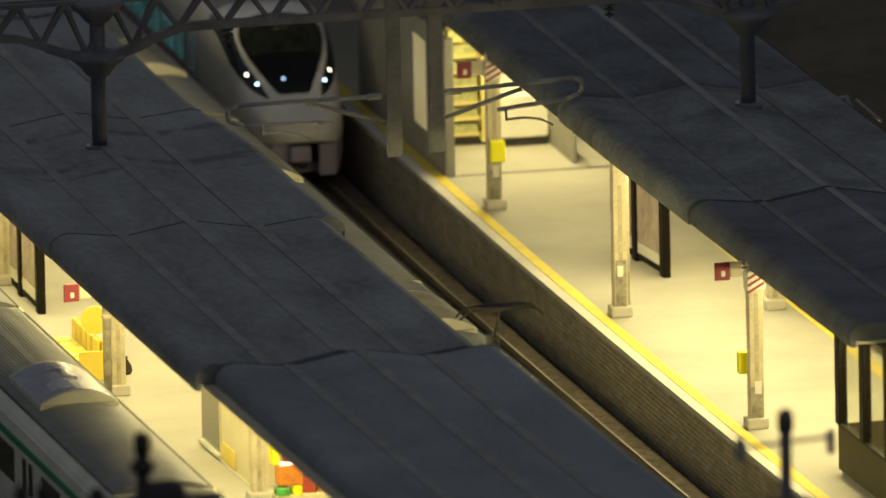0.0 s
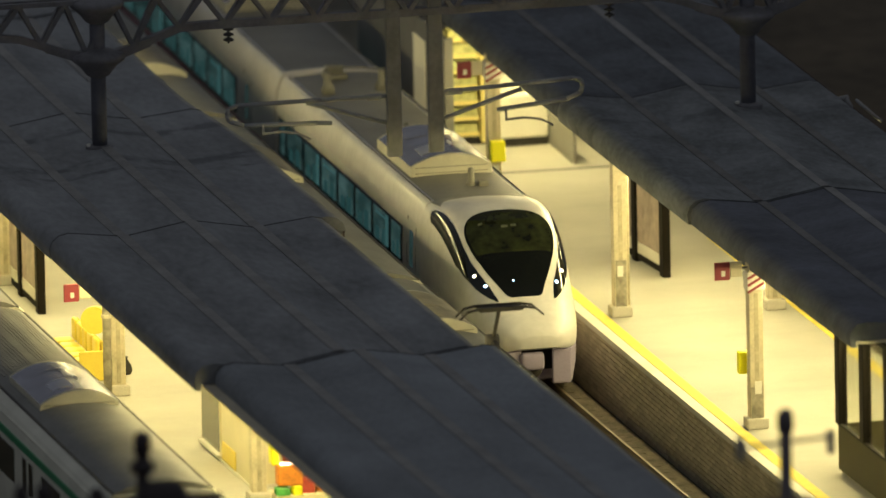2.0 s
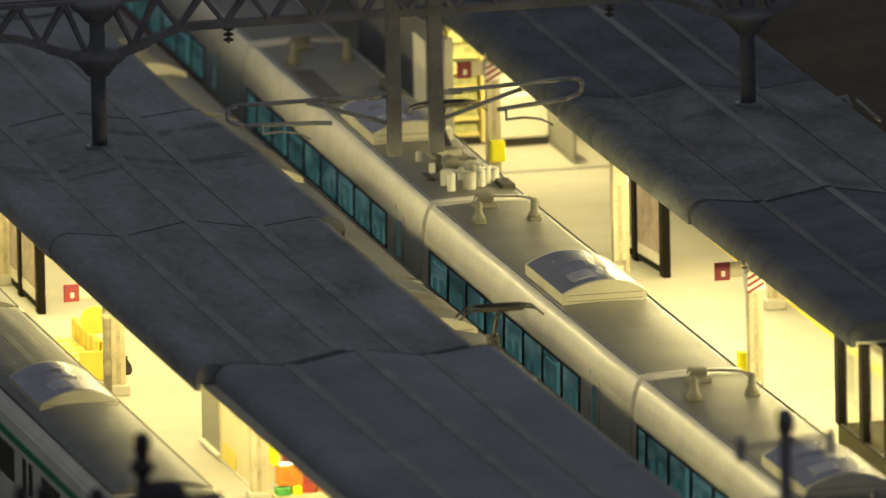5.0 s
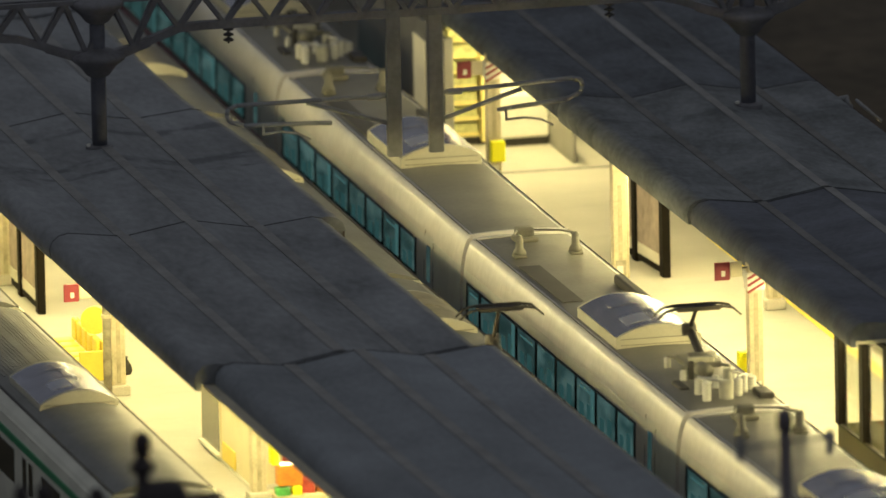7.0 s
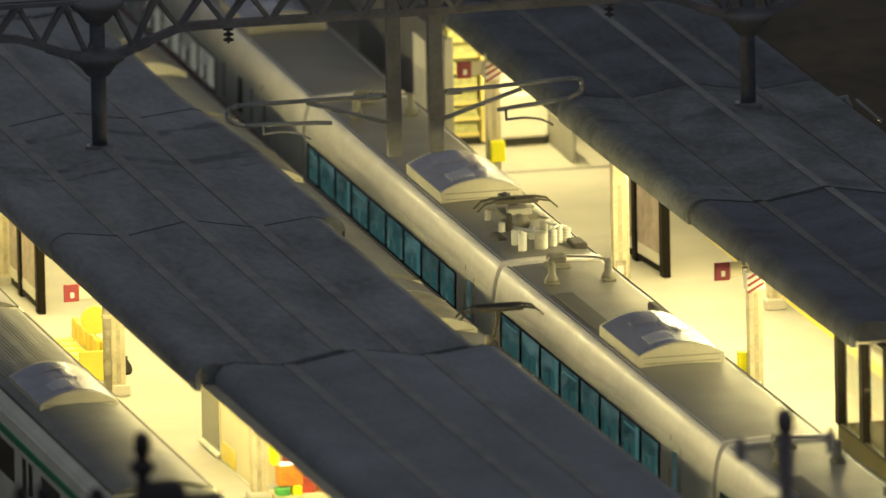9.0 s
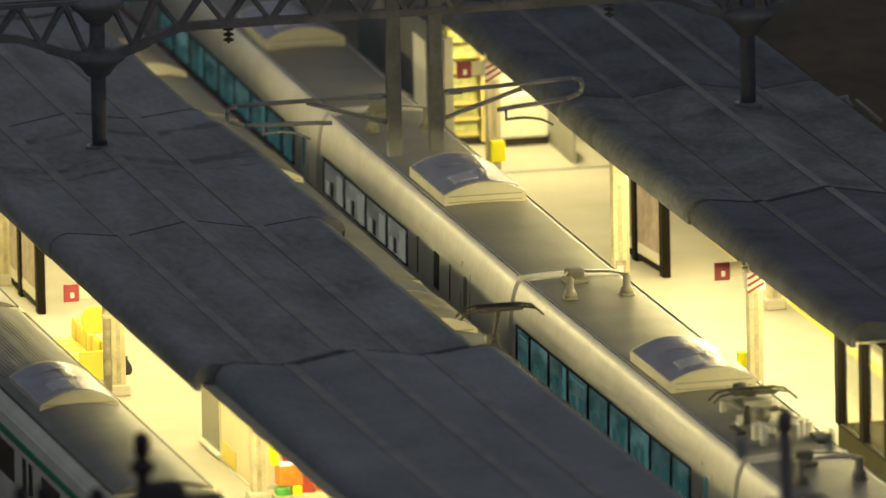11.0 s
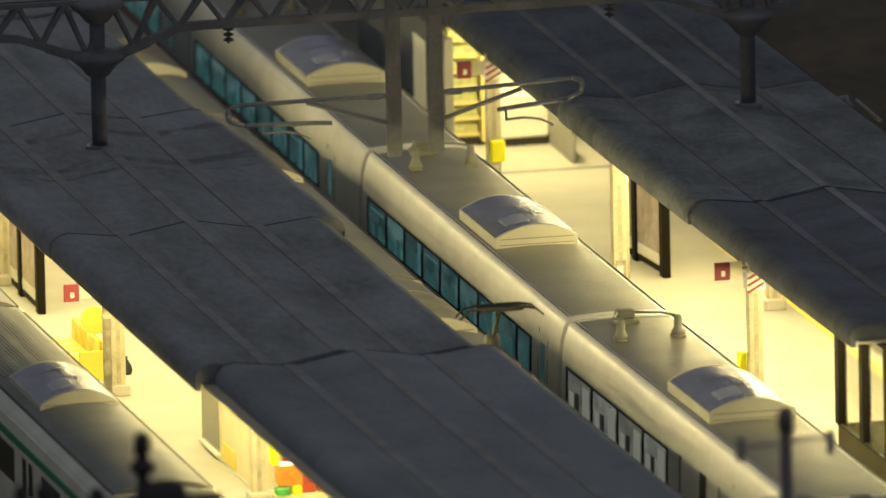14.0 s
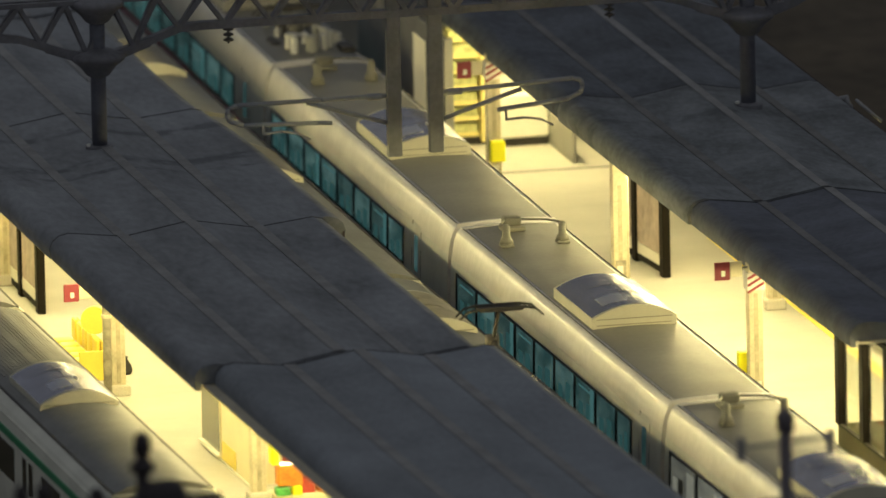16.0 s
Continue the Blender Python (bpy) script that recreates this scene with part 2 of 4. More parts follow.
M["teal"] = pane_mat("teal_lit_pane", (0.030, 0.088, 0.088), (0.12, 0.235, 0.225), 0.28)
# emission in seats, edges and curtains stands in for the coach's interior light
M["teal_seat"] = mat("dim_seat_behind_tint", (0.02, 0.06, 0.06), 0.3, var=0.3, emit=(0.03, 0.10, 0.10), power=0.42)
M["teal_gleam"] = mat("glow_strip_on_tint", (0.05, 0.15, 0.15), 0.3, var=0.3, emit=(0.10, 0.27, 0.27), power=0.28)
M["curtain"] = mat("pale_curtain", (0.30, 0.32, 0.29), 0.7, var=0.15, fine=8, coarse=2, emit=(0.8, 0.82, 0.66), power=0.13)
M["clear_win"] = pane_mat("grey_lit_pane", (0.13, 0.135, 0.115), (0.26, 0.27, 0.22), 0.42)
gl = bpy.data.materials.new("shelter_glass")
gl.use_nodes = True
gb = gl.node_tree.nodes["Principled BSDF"]
gb.inputs["Base Color"].default_value = (0.8, 0.82, 0.74, 1)
gb.inputs["Transmission Weight"].default_value, gb.inputs["Roughness"].default_value = 1.0, 0.05
gb.inputs["IOR"].default_value = 1.1
M["glass"] = gl


# ---- building helpers ----
def link_mesh(name, verts, faces, material, parent=None, label="", smooth=False):
    me = bpy.data.meshes.new(name)
    me.from_pydata([tuple(v) for v in verts], [], faces)
    bm = bmesh.new()
    bm.from_mesh(me)
    bmesh.ops.recalc_face_normals(bm, faces=bm.faces)
    bm.to_mesh(me)
    bm.free()
    for p in me.polygons:
        p.use_smooth = smooth
    if smooth:
        me.set_sharp_from_angle(angle=radians(38))
    me.materials.append(M[material])
    ob = new(name, me)
    if parent:
        ob.parent = parent
    if label:
        ob["label"] = label
    return ob


def part(name, bm, material, parent, label="", smooth=False):
    me = bpy.data.meshes.new(name)
    bm.to_mesh(me)
    bm.free()
    for p in me.polygons:
        p.use_smooth = smooth
    me.materials.append(M[material])
    ob = new(name, me)
    if parent:
        ob.parent = parent
    if label:
        ob["label"] = label
    return ob


def box(cx, cy, cz, sx, sy, sz, bevel=0.0, seg=2, bm=None):
    """A box by centre and size, added to bm or new."""
    own = bmesh.new()
    bmesh.ops.create_cube(own, size=1.0, matrix=Matrix.Translation((cx, cy, cz)) @ Matrix.Diagonal((sx, sy, sz, 1)))
    if bevel:
        bmesh.ops.bevel(own, geom=own.edges[:], offset=bevel, segments=seg, affect="EDGES", profile=0.5)
    if bm is None:
        return own
    tmp = bpy.data.meshes.new("tmp")
    own.to_mesh(tmp)
    own.free()
    bm.from_mesh(tmp)
    bpy.data.meshes.remove(tmp)
    return bm


def rod(a, b, r, bm=None, seg=10, r2=None):
    """A round bar from a to b."""
    bm = bm or bmesh.new()
    a, b = Vector(a), Vector(b)
    d = b - a
    m = Matrix.Translation((a + b) / 2) @ d.to_track_quat("Z", "Y").to_matrix().to_4x4()
    bmesh.ops.create_cone(bm, cap_ends=True, segments=seg, radius1=r, radius2=r if r2 is None else r2, depth=d.length, matrix=m)
    return bm


def beam(a, b, w, h, bm=None):
    """A square bar from a to b."""
    bm = bm or bmesh.new()
    a, b = Vector(a), Vector(b)
    d = b - a
    m = Matrix.Translation((a + b) / 2) @ d.to_track_quat("Y", "Z").to_matrix().to_4x4() @ Matrix.Diagonal((w, d.length, h, 1))
    bmesh.ops.create_cube(bm, size=1.0, matrix=m)
    return bm


def bar(points, w, h, bm=None):
    """A continuous square bar along points in the x-z plane."""
    bm = bm or bmesh.new()
    rings = []
    for i, (x, y, z) in enumerate(points):
        rings.append([bm.verts.new((x, y + dy * w / 2, z + dz * h / 2)) for dy, dz in ((-1, -1), (1, -1), (1, 1), (-1, 1))])
    for a, b in zip(rings, rings[1:]):
        for i in range(4):
            bm.faces.new((a[i], a[(i + 1) % 4], b[(i + 1) % 4], b[i]))
    bm.faces.new(rings[0][::-1])
    bm.faces.new(rings[-1])
    bmesh.ops.recalc_face_normals(bm, faces=bm.faces)
    return bm


def lathe(profile, bm=None, cx=0.0, cy=0.0, seg=14):
    """A turned body from (radius, z) pairs."""
    bm = bm or bmesh.new()
    rings = []
    for r, z in profile:
        rings.append([bm.verts.new((cx + r * math.cos(2 * math.pi * i / seg), cy + r * math.sin(2 * math.pi * i / seg), z)) for i in range(seg)])
    for a, b in zip(rings, rings[1:]):
        for i in range(seg):
            bm.faces.new((a[i], a[(i + 1) % seg], b[(i + 1) % seg], b[i]))
    bm.faces.new(rings[0][::-1])
    bm.faces.new(rings[-1])
    return bm


def insulator(bm, cx, cy, z, h, r):
    """A ribbed post insulator."""
    n = 5
    prof = [(r * 0.7, z)]
    for i in range(n):
        z0 = z + h * i / n
        prof += [(r, z0 + h * 0.04), (r, z0 + h * 0.10), (r * 0.93, z0 + h * 0.13)]
    prof.append((r * 0.5, z + h))
    return lathe(prof, bm, cx, cy, 12)


def sweep(name, profile, s0, s1, material, parent=None, label="", step=3.25, close=True, smooth=False, flare=None):
    """A profile of (off, z) drawn along the line."""
    n = max(1, round(abs(s1 - s0) / step))
    verts, faces, k = [], [], len(profile)
    for i in range(n + 1):
        s = s0 + (s1 - s0) * i / n
        verts += [at(s, o + (flare(s, o) if flare else 0), z) for o, z in profile]
    for i in range(n):
        for j in range(k if close else k - 1):
            a, b = i * k + j, i * k + (j + 1) % k
            faces.append((a, b, b + k, a + k))
    if close:
        faces += [tuple(range(k))[::-1], tuple(range(n * k, n * k + k))]
    return link_mesh(name, verts, faces, material, parent, label, smooth)


def slab(o0, o1, z0, z1):
    return [(o0, z0), (o1, z0), (o1, z1), (o0, z1)]


def thing(name, m, label, category, group="", kind=""):
    e = new(name)
    e.empty_display_size = 0.2
    e.matrix_basis = m
    return tagged(e, label, category, group, kind)


# ---- ground, tracks, platforms ----
g = link_mesh("ground", [(-4000, -4000, -0.75), (4000, -4000, -0.75), (4000, 4000, -0.75), (-4000, 4000, -0.75)], [(0, 1, 2, 3)], "ground")
tagged(g, "dark bare ground round the railway station", "ground", kind="structure")
S_FAR, S_NEAR = -62.0, 62.0


def track(off, label):
    t = thing("track", Matrix.Identity(4), label, "railway track", "station tracks", "structure")
    sweep("ballast_bed", [(off - 1.75, -0.74), (off - 1.35, -0.2), (off + 1.25, -0.2), (off + 1.55, -0.62), (off + 1.62, -0.74)], S_FAR * 4, S_NEAR * 3, "ballast", t)
    for side in (-0.565, 0.565):
        sweep("rail", [(off + side - 0.06, -0.14), (off + side + 0.06, -0.14), (off + side + 0.03, -0.05), (off + side + 0.032, 0), (off + side - 0.032, 0), (off + side - 0.03, -0.05)],
              S_FAR * 4, S_NEAR * 3, "steel_rail", t)
    me = None
    for i in range(100):
        s = -44 + i * 0.7
        if me is None:
            ob = part("sleeper", box(0, 0, -0.235, 2.0, 0.24, 0.09, 0.02, 1), "sleeper", t)
            me = ob.data
        else:
            ob = new("sleeper", me)
            ob.parent = t
        ob.matrix_basis = put(s, off)
    return t


track(0.0, "rusty railway track in brown ballast beside the platform")
track(-4.4, "railway track under a standing commuter train")
track(-13.98, "railway track beside the covered platform")


WALLS = []


def platform(name, o0, o1, label, facing):
    p = thing(name, Matrix.Identity(4), label, "platform", "station platforms", "structure")
    sweep("surface", slab(o0 + 0.27, o1 - 0.27, 0.6, 1.1), S_FAR * 2, S_NEAR, "asphalt", p)
    for e, d in ((o0, 1), (o1, -1)):
        a, b = sorted((e + 0.06 * d, e + 0.27 * d))
        faced = name == "platform_right" and d > 0
        w = sweep("side_wall", slab(a, b, -0.74, 0.98), S_FAR * 2, S_NEAR, "mortar" if faced else "brick", p, "weathered brick platform wall")
        if faced:
            WALLS.append(w)
        a, b = sorted((e, e + 0.262 * d))
        n = 30
        for i in range(n):
            s0 = S_FAR + i * 4.0
            sweep("coping_slab", slab(a, b, 0.98, 1.112), s0, s0 + 3.985, "coping", p, step=4)
        a, b = sorted((e + 0.29 * d, e + 0.57 * d))
        for i in range(20):
            s0 = S_FAR + i * 6.0
            if name == "platform_right" and d < 0 and s0 < -8:
                continue
            sweep("tactile_strip", slab(a, b, 1.08, 1.114), s0, s0 + 5.985, "yellow", p, "yellow tactile warning strip", step=3)
    return p


platform("platform_right", 1.78, 7.38, "lit island platform with brick side wall and yellow edge line", 1)
platform("platform_left", -12.45, -6.05, "lit island platform under a grey canopy", 1)

# ---- canopies ----
PROFILE = [(-3.30, 4.86), (-3.33, 5.08), (-3.27, 5.26), (-3.13, 5.38), (-2.90, 5.43), (-1.72, 5.29), (-1.5, 5.28), (-0.12, 5.52), (0.12, 5.52), (1.5, 5.28), (1.72, 5.29), (2.90, 5.43), (3.13, 5.38), (3.27, 5.26), (3.33, 5.08), (3.30, 4.86),
           (3.18, 4.86), (3.18, 5.0), (-3.18, 5.0), (-3.18, 4.86)]


def eave_bulge(s, o):
    """The long canopy's eave beside the tracks swells outwards a little midway."""
    f = min(max((s + 9.0) / 7.5, 0.0), 1.0)
    return 0.40 * f * f * (3 - 2 * f) if o > -6.7 and s < 6.89 else 0.0


def canopy(center, seams, label, material, drops, shifts, caps, flare=None):
    c = thing("canopy", Matrix.Identity(4), label, "platform canopy", "platform canopies")
    for i, (a, b) in enumerate(zip(seams, seams[1:])):
        dz, m = drops[i], center + shifts[i]
        prof = [(m + o, z + (dz if z > 5.01 else 0)) for o, z in PROFILE]
        sweep("roof_section", prof, a + 0.03, b - 0.03, material[i], c, step=1.6 if flare else 3.25, smooth=True, flare=flare)
        cap = 0.13 if center < 0 else 0.105
        for o, w, z in ((0.0, cap, 5.522), (-1.61, cap, 5.29), (1.61, cap, 5.29)):
            sweep("ridge_cap" if o == 0 else "gutter_cap", slab(m + o - w, m + o + w, z - 0.05 + dz, z + 0.02 + dz), a + 0.03, b - 0.03, caps if o else "roof_cap", c, "metal capping strip")
        top = [(m + o, z + 0.012 + dz) for o, z in PROFILE[2:14]]
        prof = top + [(o, z - 0.04) for o, z in reversed(top)]
        sweep("seam_strip", prof, a + 0.02, a + 0.065, "seam", c, "dark joint between roof sheets", flare=flare)
    sweep("eave_strip", [(center + 3.35, 4.84), (center + 3.60, 4.84), (center + 3.64, 5.0), (center + 3.60, 5.0), (center + 3.56, 4.88), (center + 3.39, 4.88), (center + 3.37, 5.02), (center + 3.34, 5.02)] if center > 0 else slab(center + 3.335, center + 3.38, 4.88, 5.05),
          seams[0], seams[-1], "eave_brown", c, "dark brown strip along the eaves", step=1.6, flare=flare)
    sweep("soffit_panel", slab(center - 3.1, center + 3.1, 4.93, 4.985), seams[0], seams[-1], "soffit", c, "cream underside")
    return c


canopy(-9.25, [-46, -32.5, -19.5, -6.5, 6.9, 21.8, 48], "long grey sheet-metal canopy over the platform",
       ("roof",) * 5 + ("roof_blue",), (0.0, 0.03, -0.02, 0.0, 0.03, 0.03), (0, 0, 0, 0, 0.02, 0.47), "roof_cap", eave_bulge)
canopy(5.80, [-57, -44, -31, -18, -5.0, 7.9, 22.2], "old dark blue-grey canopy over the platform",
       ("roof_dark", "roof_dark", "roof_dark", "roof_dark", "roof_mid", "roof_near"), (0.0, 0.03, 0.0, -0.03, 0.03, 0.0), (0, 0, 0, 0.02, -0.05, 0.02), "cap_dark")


# ---- platform lights under the canopies ----
def platform_light(s, off, power, tilt=0.0):
    f = thing("fluorescent_light", put(s, off, 4.93), "lit white fluorescent fitting under the canopy", "ceiling light", "platform lights")
    part("housing", box(0, 0, -0.02, 0.22, 5.6, 0.05, 0.015, 1), "white", f)
    part("tube", rod((0, -2.7, -0.065), (0, 2.7, -0.065), 0.02), "tube", f)
    la = bpy.data.lights.new("light", "AREA")
    la.shape, la.size, la.size_y, la.energy, la.color = "RECTANGLE", 0.16, 5.6, power, LAMP_COLOR
    lo = new("lamp", la)
    lo.parent = f
    lo.matrix_basis = pose(0, 0, -0.20, 0, tilt, 0)
    return f


for s in (-15, -8.5, -2, 4.5, 11, 17.5, 24):
    dim = 0.30 if s < -7 else (0.86 if s < 0 else 1.0)
    platform_light(s, 3.4, 250 * dim, 36)
    platform_light(s, 5.6, 270 * dim)
platform_light(-18.6, 4.6, 300)
for s in (-21.5, -15, -8.5, -2, 4.5, 11, 17.5, 24, 30.5):
    dim = 0.5 if s < -12 else 1.0
    platform_light(s, -11.3, 180 * dim, -6)
    platform_light(s, -9.2, 168 * dim)
    platform_light(s, -6.9, 90 if s > -18 else 60, -42)

# ---- the express train ----
CAR = 20.5
HALF = 10.1                     # half a body's length
# right half of the body's section, from the skirt up to the deck's edge
SIDE = [(1.30, 0.28), (1.40, 0.42), (1.45, 0.95), (1.473, 1.45), (1.472, 1.95), (1.455, 2.50), (1.43, 2.80), (1.405, 3.00), (1.375, 3.14), (1.335, 3.28), (1.285, 3.40), (1.235, 3.47), (1.18, 3.505)]


def mirror(points):
    return [(-x, z) for x, z in points] + [(x, z) for x, z in reversed(points)]


def loft(name, rings, material, parent, label="", smooth=True, caps=True, closed=False):
    k = len(rings[0])
    verts = [v for r in rings for v in r]
    faces = []
    for i in range(len(rings) - 1):
        for j in range(k if closed else k - 1):
            a, b = i * k + j, i * k + (j + 1) % k
            faces.append((a, b, b + k, a + k))
    if caps:
        faces += [tuple(range(k)), tuple(range((len(rings) - 1) * k, len(rings) * k))]
    return link_mesh(name, verts, faces, material, parent, label, smooth)


def side_strip(name, z0, z1, y0, y1, sign, lift, material, parent, label=""):
    """A thin panel that lies on the body's side between two heights."""
    def x_at(z):
        for (xa, za), (xb, zb) in zip(SIDE, SIDE[1:]):
            if za <= z <= zb:
                return xa + (xb - xa) * (z - za) / (zb - za)
        return SIDE[-1][0]
    zs = [z0, (z0 + z1) / 2, z1]
    outer = [(sign * (x_at(z) + lift), z) for z in zs]
    inner = [(sign * (x_at(z) - 0.02), z) for z in reversed(zs)]
    ring = outer + inner
    return loft(name, [[(x, y0, z) for x, z in ring], [(x, y1, z) for x, z in ring]], material, parent, label, False, True, True)


def ac_unit(parent, cy, half_w=1.0, length=3.7, z=3.5, top="ac_top"):
    """Roof air conditioner: cream casing, curved silver cover, louvres at the ends."""
    n = 12
    arch = [(half_w * (2 * i / n - 1), z + 0.25 + 0.29 * (1 - (2 * i / n - 1) ** 2)) for i in range(n + 1)]
    base = [(-half_w, z - 0.06)] + arch + [(half_w, z - 0.06)]
    y0, y1 = cy - length / 2, cy + length / 2
    u = loft("air_conditioner", [[(x, y0, q) for x, q in base], [(x, y1, q) for x, q in base]], "ac_side", parent, "cream roof air conditioner with silver cover", False, True, True)
    cover = [(x * 0.985, q + 0.012) for x, q in arch] + [(x * 0.985, q - 0.03) for x, q in reversed(arch)]
    loft("cover", [[(x, y0 + 0.12, q) for x, q in cover], [(x, y1 - 0.12, q) for x, q in cover]], top, u, "silver curved cover", False, True, True)
    def arch_z(x):
        return z + 0.265 + 0.29 * (1 - (x / half_w) ** 2)
    for xa, xb, ya, yb, m in ((-0.62, -0.05, 0.5, 1.25, "ac_pale" if top == "ac_top" else top), (0.0, 0.55, 1.5, 2.2, top), (-0.55, 0.1, 2.3, 3.0, top)):
        xs = [xa + (xb - xa) * i / 5 for i in range(6)]
        ring = [(x, arch_z(x) + 0.014) for x in xs] + [(x, arch_z(x) - 0.02) for x in reversed(xs)]
        loft("hatch", [[(x * half_w, y0 + q, w) for x, w in ring] for q in (ya, yb)], m, u, "", False, True, True)
    if top == "ac_top":
        part("hinge", box(0.25 * half_w, y0 + 1.35, arch_z(0.25) + 0.015, 0.04, 0.3, 0.03), "white", u)
    for dz in (0.09, 0.23):
        part("louvre", box(0, y0 - 0.004, z + dz, half_w * 1.8, 0.012, 0.022), "ac_slot", u)
    return u


def bushing(parent, x, y, z, h=0.34):
    bm = box(x, y, z + 0.04, 0.30, 0.34, 0.08, 0.02, 1)
    lathe([(0.17, z + 0.07), (0.15, z + 0.17), (0.10, z + 0.23), (0.095, z + h), (0.085, z + h + 0.02), (0.05, z + h + 0.07)], bm, x, y, 12)
    return part("cable_bushing", bm, "grey_fit", parent, "grey cable bushing", True)


def joint_gear(parent, y):
    """High-voltage cable fittings by the joint at the car's rear end."""
    bm = box(-0.12, y, 3.60, 0.56, 0.50, 0.12, 0.03, 1)
    box(-0.12, y + 0.05, 3.76, 0.44, 0.34, 0.24, 0.07, 2, bm)
    part("junction_box", bm, "grey_fit", parent, "grey cable junction box")
    for x in (-0.68, 0.68):
        bushing(parent, x, y - 1.75, 3.53, 0.46)
    bm = bmesh.new()
    rod((0.1, y, 3.80), (0.55, y - 0.7, 3.90), 0.026, bm, 8)
    rod((0.55, y - 0.7, 3.90), (0.68, y - 1.75, 4.04), 0.026, bm, 8)
    rod((-0.3, y, 3.80), (-0.6, y - 0.8, 3.86), 0.026, bm, 8)
    rod((-0.6, y - 0.8, 3.86), (-0.68, y - 1.75, 4.04), 0.026, bm, 8)
    part("cable", bm, "grey_fit", parent, "grey roof cable")


def pantograph(parent, cy, raised, top=5.06):
    """Single-arm pantograph on porcelain insulators."""
    root = part("pantograph", box(0, cy, 3.80, 0.85, 1.05, 0.14, 0.03, 1), "grey_fit", parent, "grey single-arm pantograph" + (", raised" if raised else ", folded down"))
    for x in (-0.55, 0.55):
        for y in (-0.75, 0.7):
            bm = insulator(bmesh.new(), x, cy + y, 3.48, 0.30, 0.085)
            part("porcelain_insulator", bm, "porcelain", root, "white porcelain insulator", True)
            part("bracket", beam((x, cy + y, 3.80), (x * 0.5, cy + y * 0.4, 3.81), 0.07, 0.06), "grey_fit", root)
    if raised:
        elbow, head = (0, cy + 0.75, 4.38), (0, cy + 0.05, top)
    else:
        elbow, head = (0, cy + 1.25, 3.98), (0, cy + 0.15, 4.12)
    part("lower_arm", rod((0.04, cy - 0.3, 3.84), elbow, 0.10), "dark_fit", root, "", True)
    part("upper_arm", rod(elbow, head, 0.045), "dark_fit", root, "", True)
    part("knuckle", rod((-0.16, elbow[1], elbow[2]), (0.12, elbow[1], elbow[2]), 0.15 if raised else 0.07, None, 14), "dark_fit", root, "", True)
    part("spring_drum", rod((-0.3, cy - 0.25, 3.93), (0.3, cy - 0.25, 3.93), 0.13, None, 14), "grey_fit", root, "", True)
    z = head[2]
    for dy in (-0.2, 0.2):
        bm = bmesh.new()
        beam((-0.55, head[1] + dy, z), (0.55, head[1] + dy, z), 0.07, 0.06, bm)
        for sx in (-1, 1):
            beam((sx * 0.54, head[1] + dy, z), (sx * 0.80, head[1] + dy, z - 0.05), 0.05, 0.05, bm)
            beam((sx * 0.79, head[1] + dy, z - 0.045), (sx * 0.98, head[1] + dy, z - 0.22), 0.04, 0.04, bm)
        part("contact_strip", bm, "panto_head", root)
    part("head_frame", beam((0, head[1] - 0.22, z - 0.05), (0, head[1] + 0.22, z - 0.05), 1.0, 0.05), "panto_head", root)
    return root


def switchgear(parent):
    """White arresters, breaker can, bushings and pipes ahead of the pantograph."""
    for x, y, r, h, m in ((-0.44, -8.30, 0.105, 0.43, "porcelain"), (-0.43, -9.00, 0.11, 0.50, "porcelain"), (0.38, -8.70, 0.10, 0.46, "porcelain"), (0.59, -8.38, 0.10, 0.48, "porcelain"),
                          (0.87, -8.00, 0.115, 0.34, "porcelain"), (0.08, -7.80, 0.085, 0.36, "porcelain"), (0.62, -7.30, 0.085, 0.32, "porcelain"), (0.04, -8.92, 0.16, 0.46, "can"), (0.30, -8.05, 0.10, 0.55, "can")):
        if m == "can":
            bm = lathe([(r * 1.1, 3.47), (r * 1.1, 3.51), (r, 3.52), (r, 3.45 + h), (r * 0.9, 3.48 + h), (r * 0.5, 3.50 + h)], None, x, y, 18)
            part("breaker_can", bm, "gear_pale", parent, "pale grey breaker can", True)
        else:
            part("arrester", insulator(bmesh.new(), x, y, 3.49, h, r), "porcelain", parent, "white porcelain arrester", True)
    for a, b, r in (((-0.44, -8.30, 3.93), (0.04, -8.92, 3.93), 0.045), ((0.30, -8.05, 4.0), (0.62, -7.30, 3.84), 0.045), ((0.59, -8.38, 3.96), (0.30, -8.05, 4.0), 0.035), ((0.38, -8.70, 3.95), (0.59, -8.38, 3.97), 0.03),
                    ((-0.43, -9.00, 3.98), (-0.44, -8.30, 3.94), 0.03), ((0.87, -8.00, 3.84), (0.59, -8.38, 3.96), 0.025)):
        part("busbar", rod(a, b, r, None, 10), "porcelain", parent, "pale busbar", True)
    part("valve_drum", rod((-0.10, -7.72, 3.92), (-0.14, -7.38, 3.92), 0.17, None, 18), "grey_fit", parent, "grey round drum", True)
    part("drum_stand", box(-0.12, -7.5, 3.66, 0.20, 0.22, 0.34, 0.03, 1), "grey_fit", parent)
    part("roof_case", box(0.95, -8.75, 3.57, 0.34, 0.75, 0.16, 0.03, 1), "dark_fit", parent)
    part("roof_box", box(-0.62, -7.35, 3.55, 0.22, 0.8, 0.10, 0.03, 1), "dark_fit", parent)
    part("support_post", box(-0.22, -6.75, 3.72, 0.12, 0.12, 0.5, 0.02, 1), "dark_fit", parent)
    part("frame_plate", box(0.10, -6.45, 3.83, 0.60, 0.10, 0.34, 0.03, 2), "gear_pale", parent, "pale pantograph frame plate")


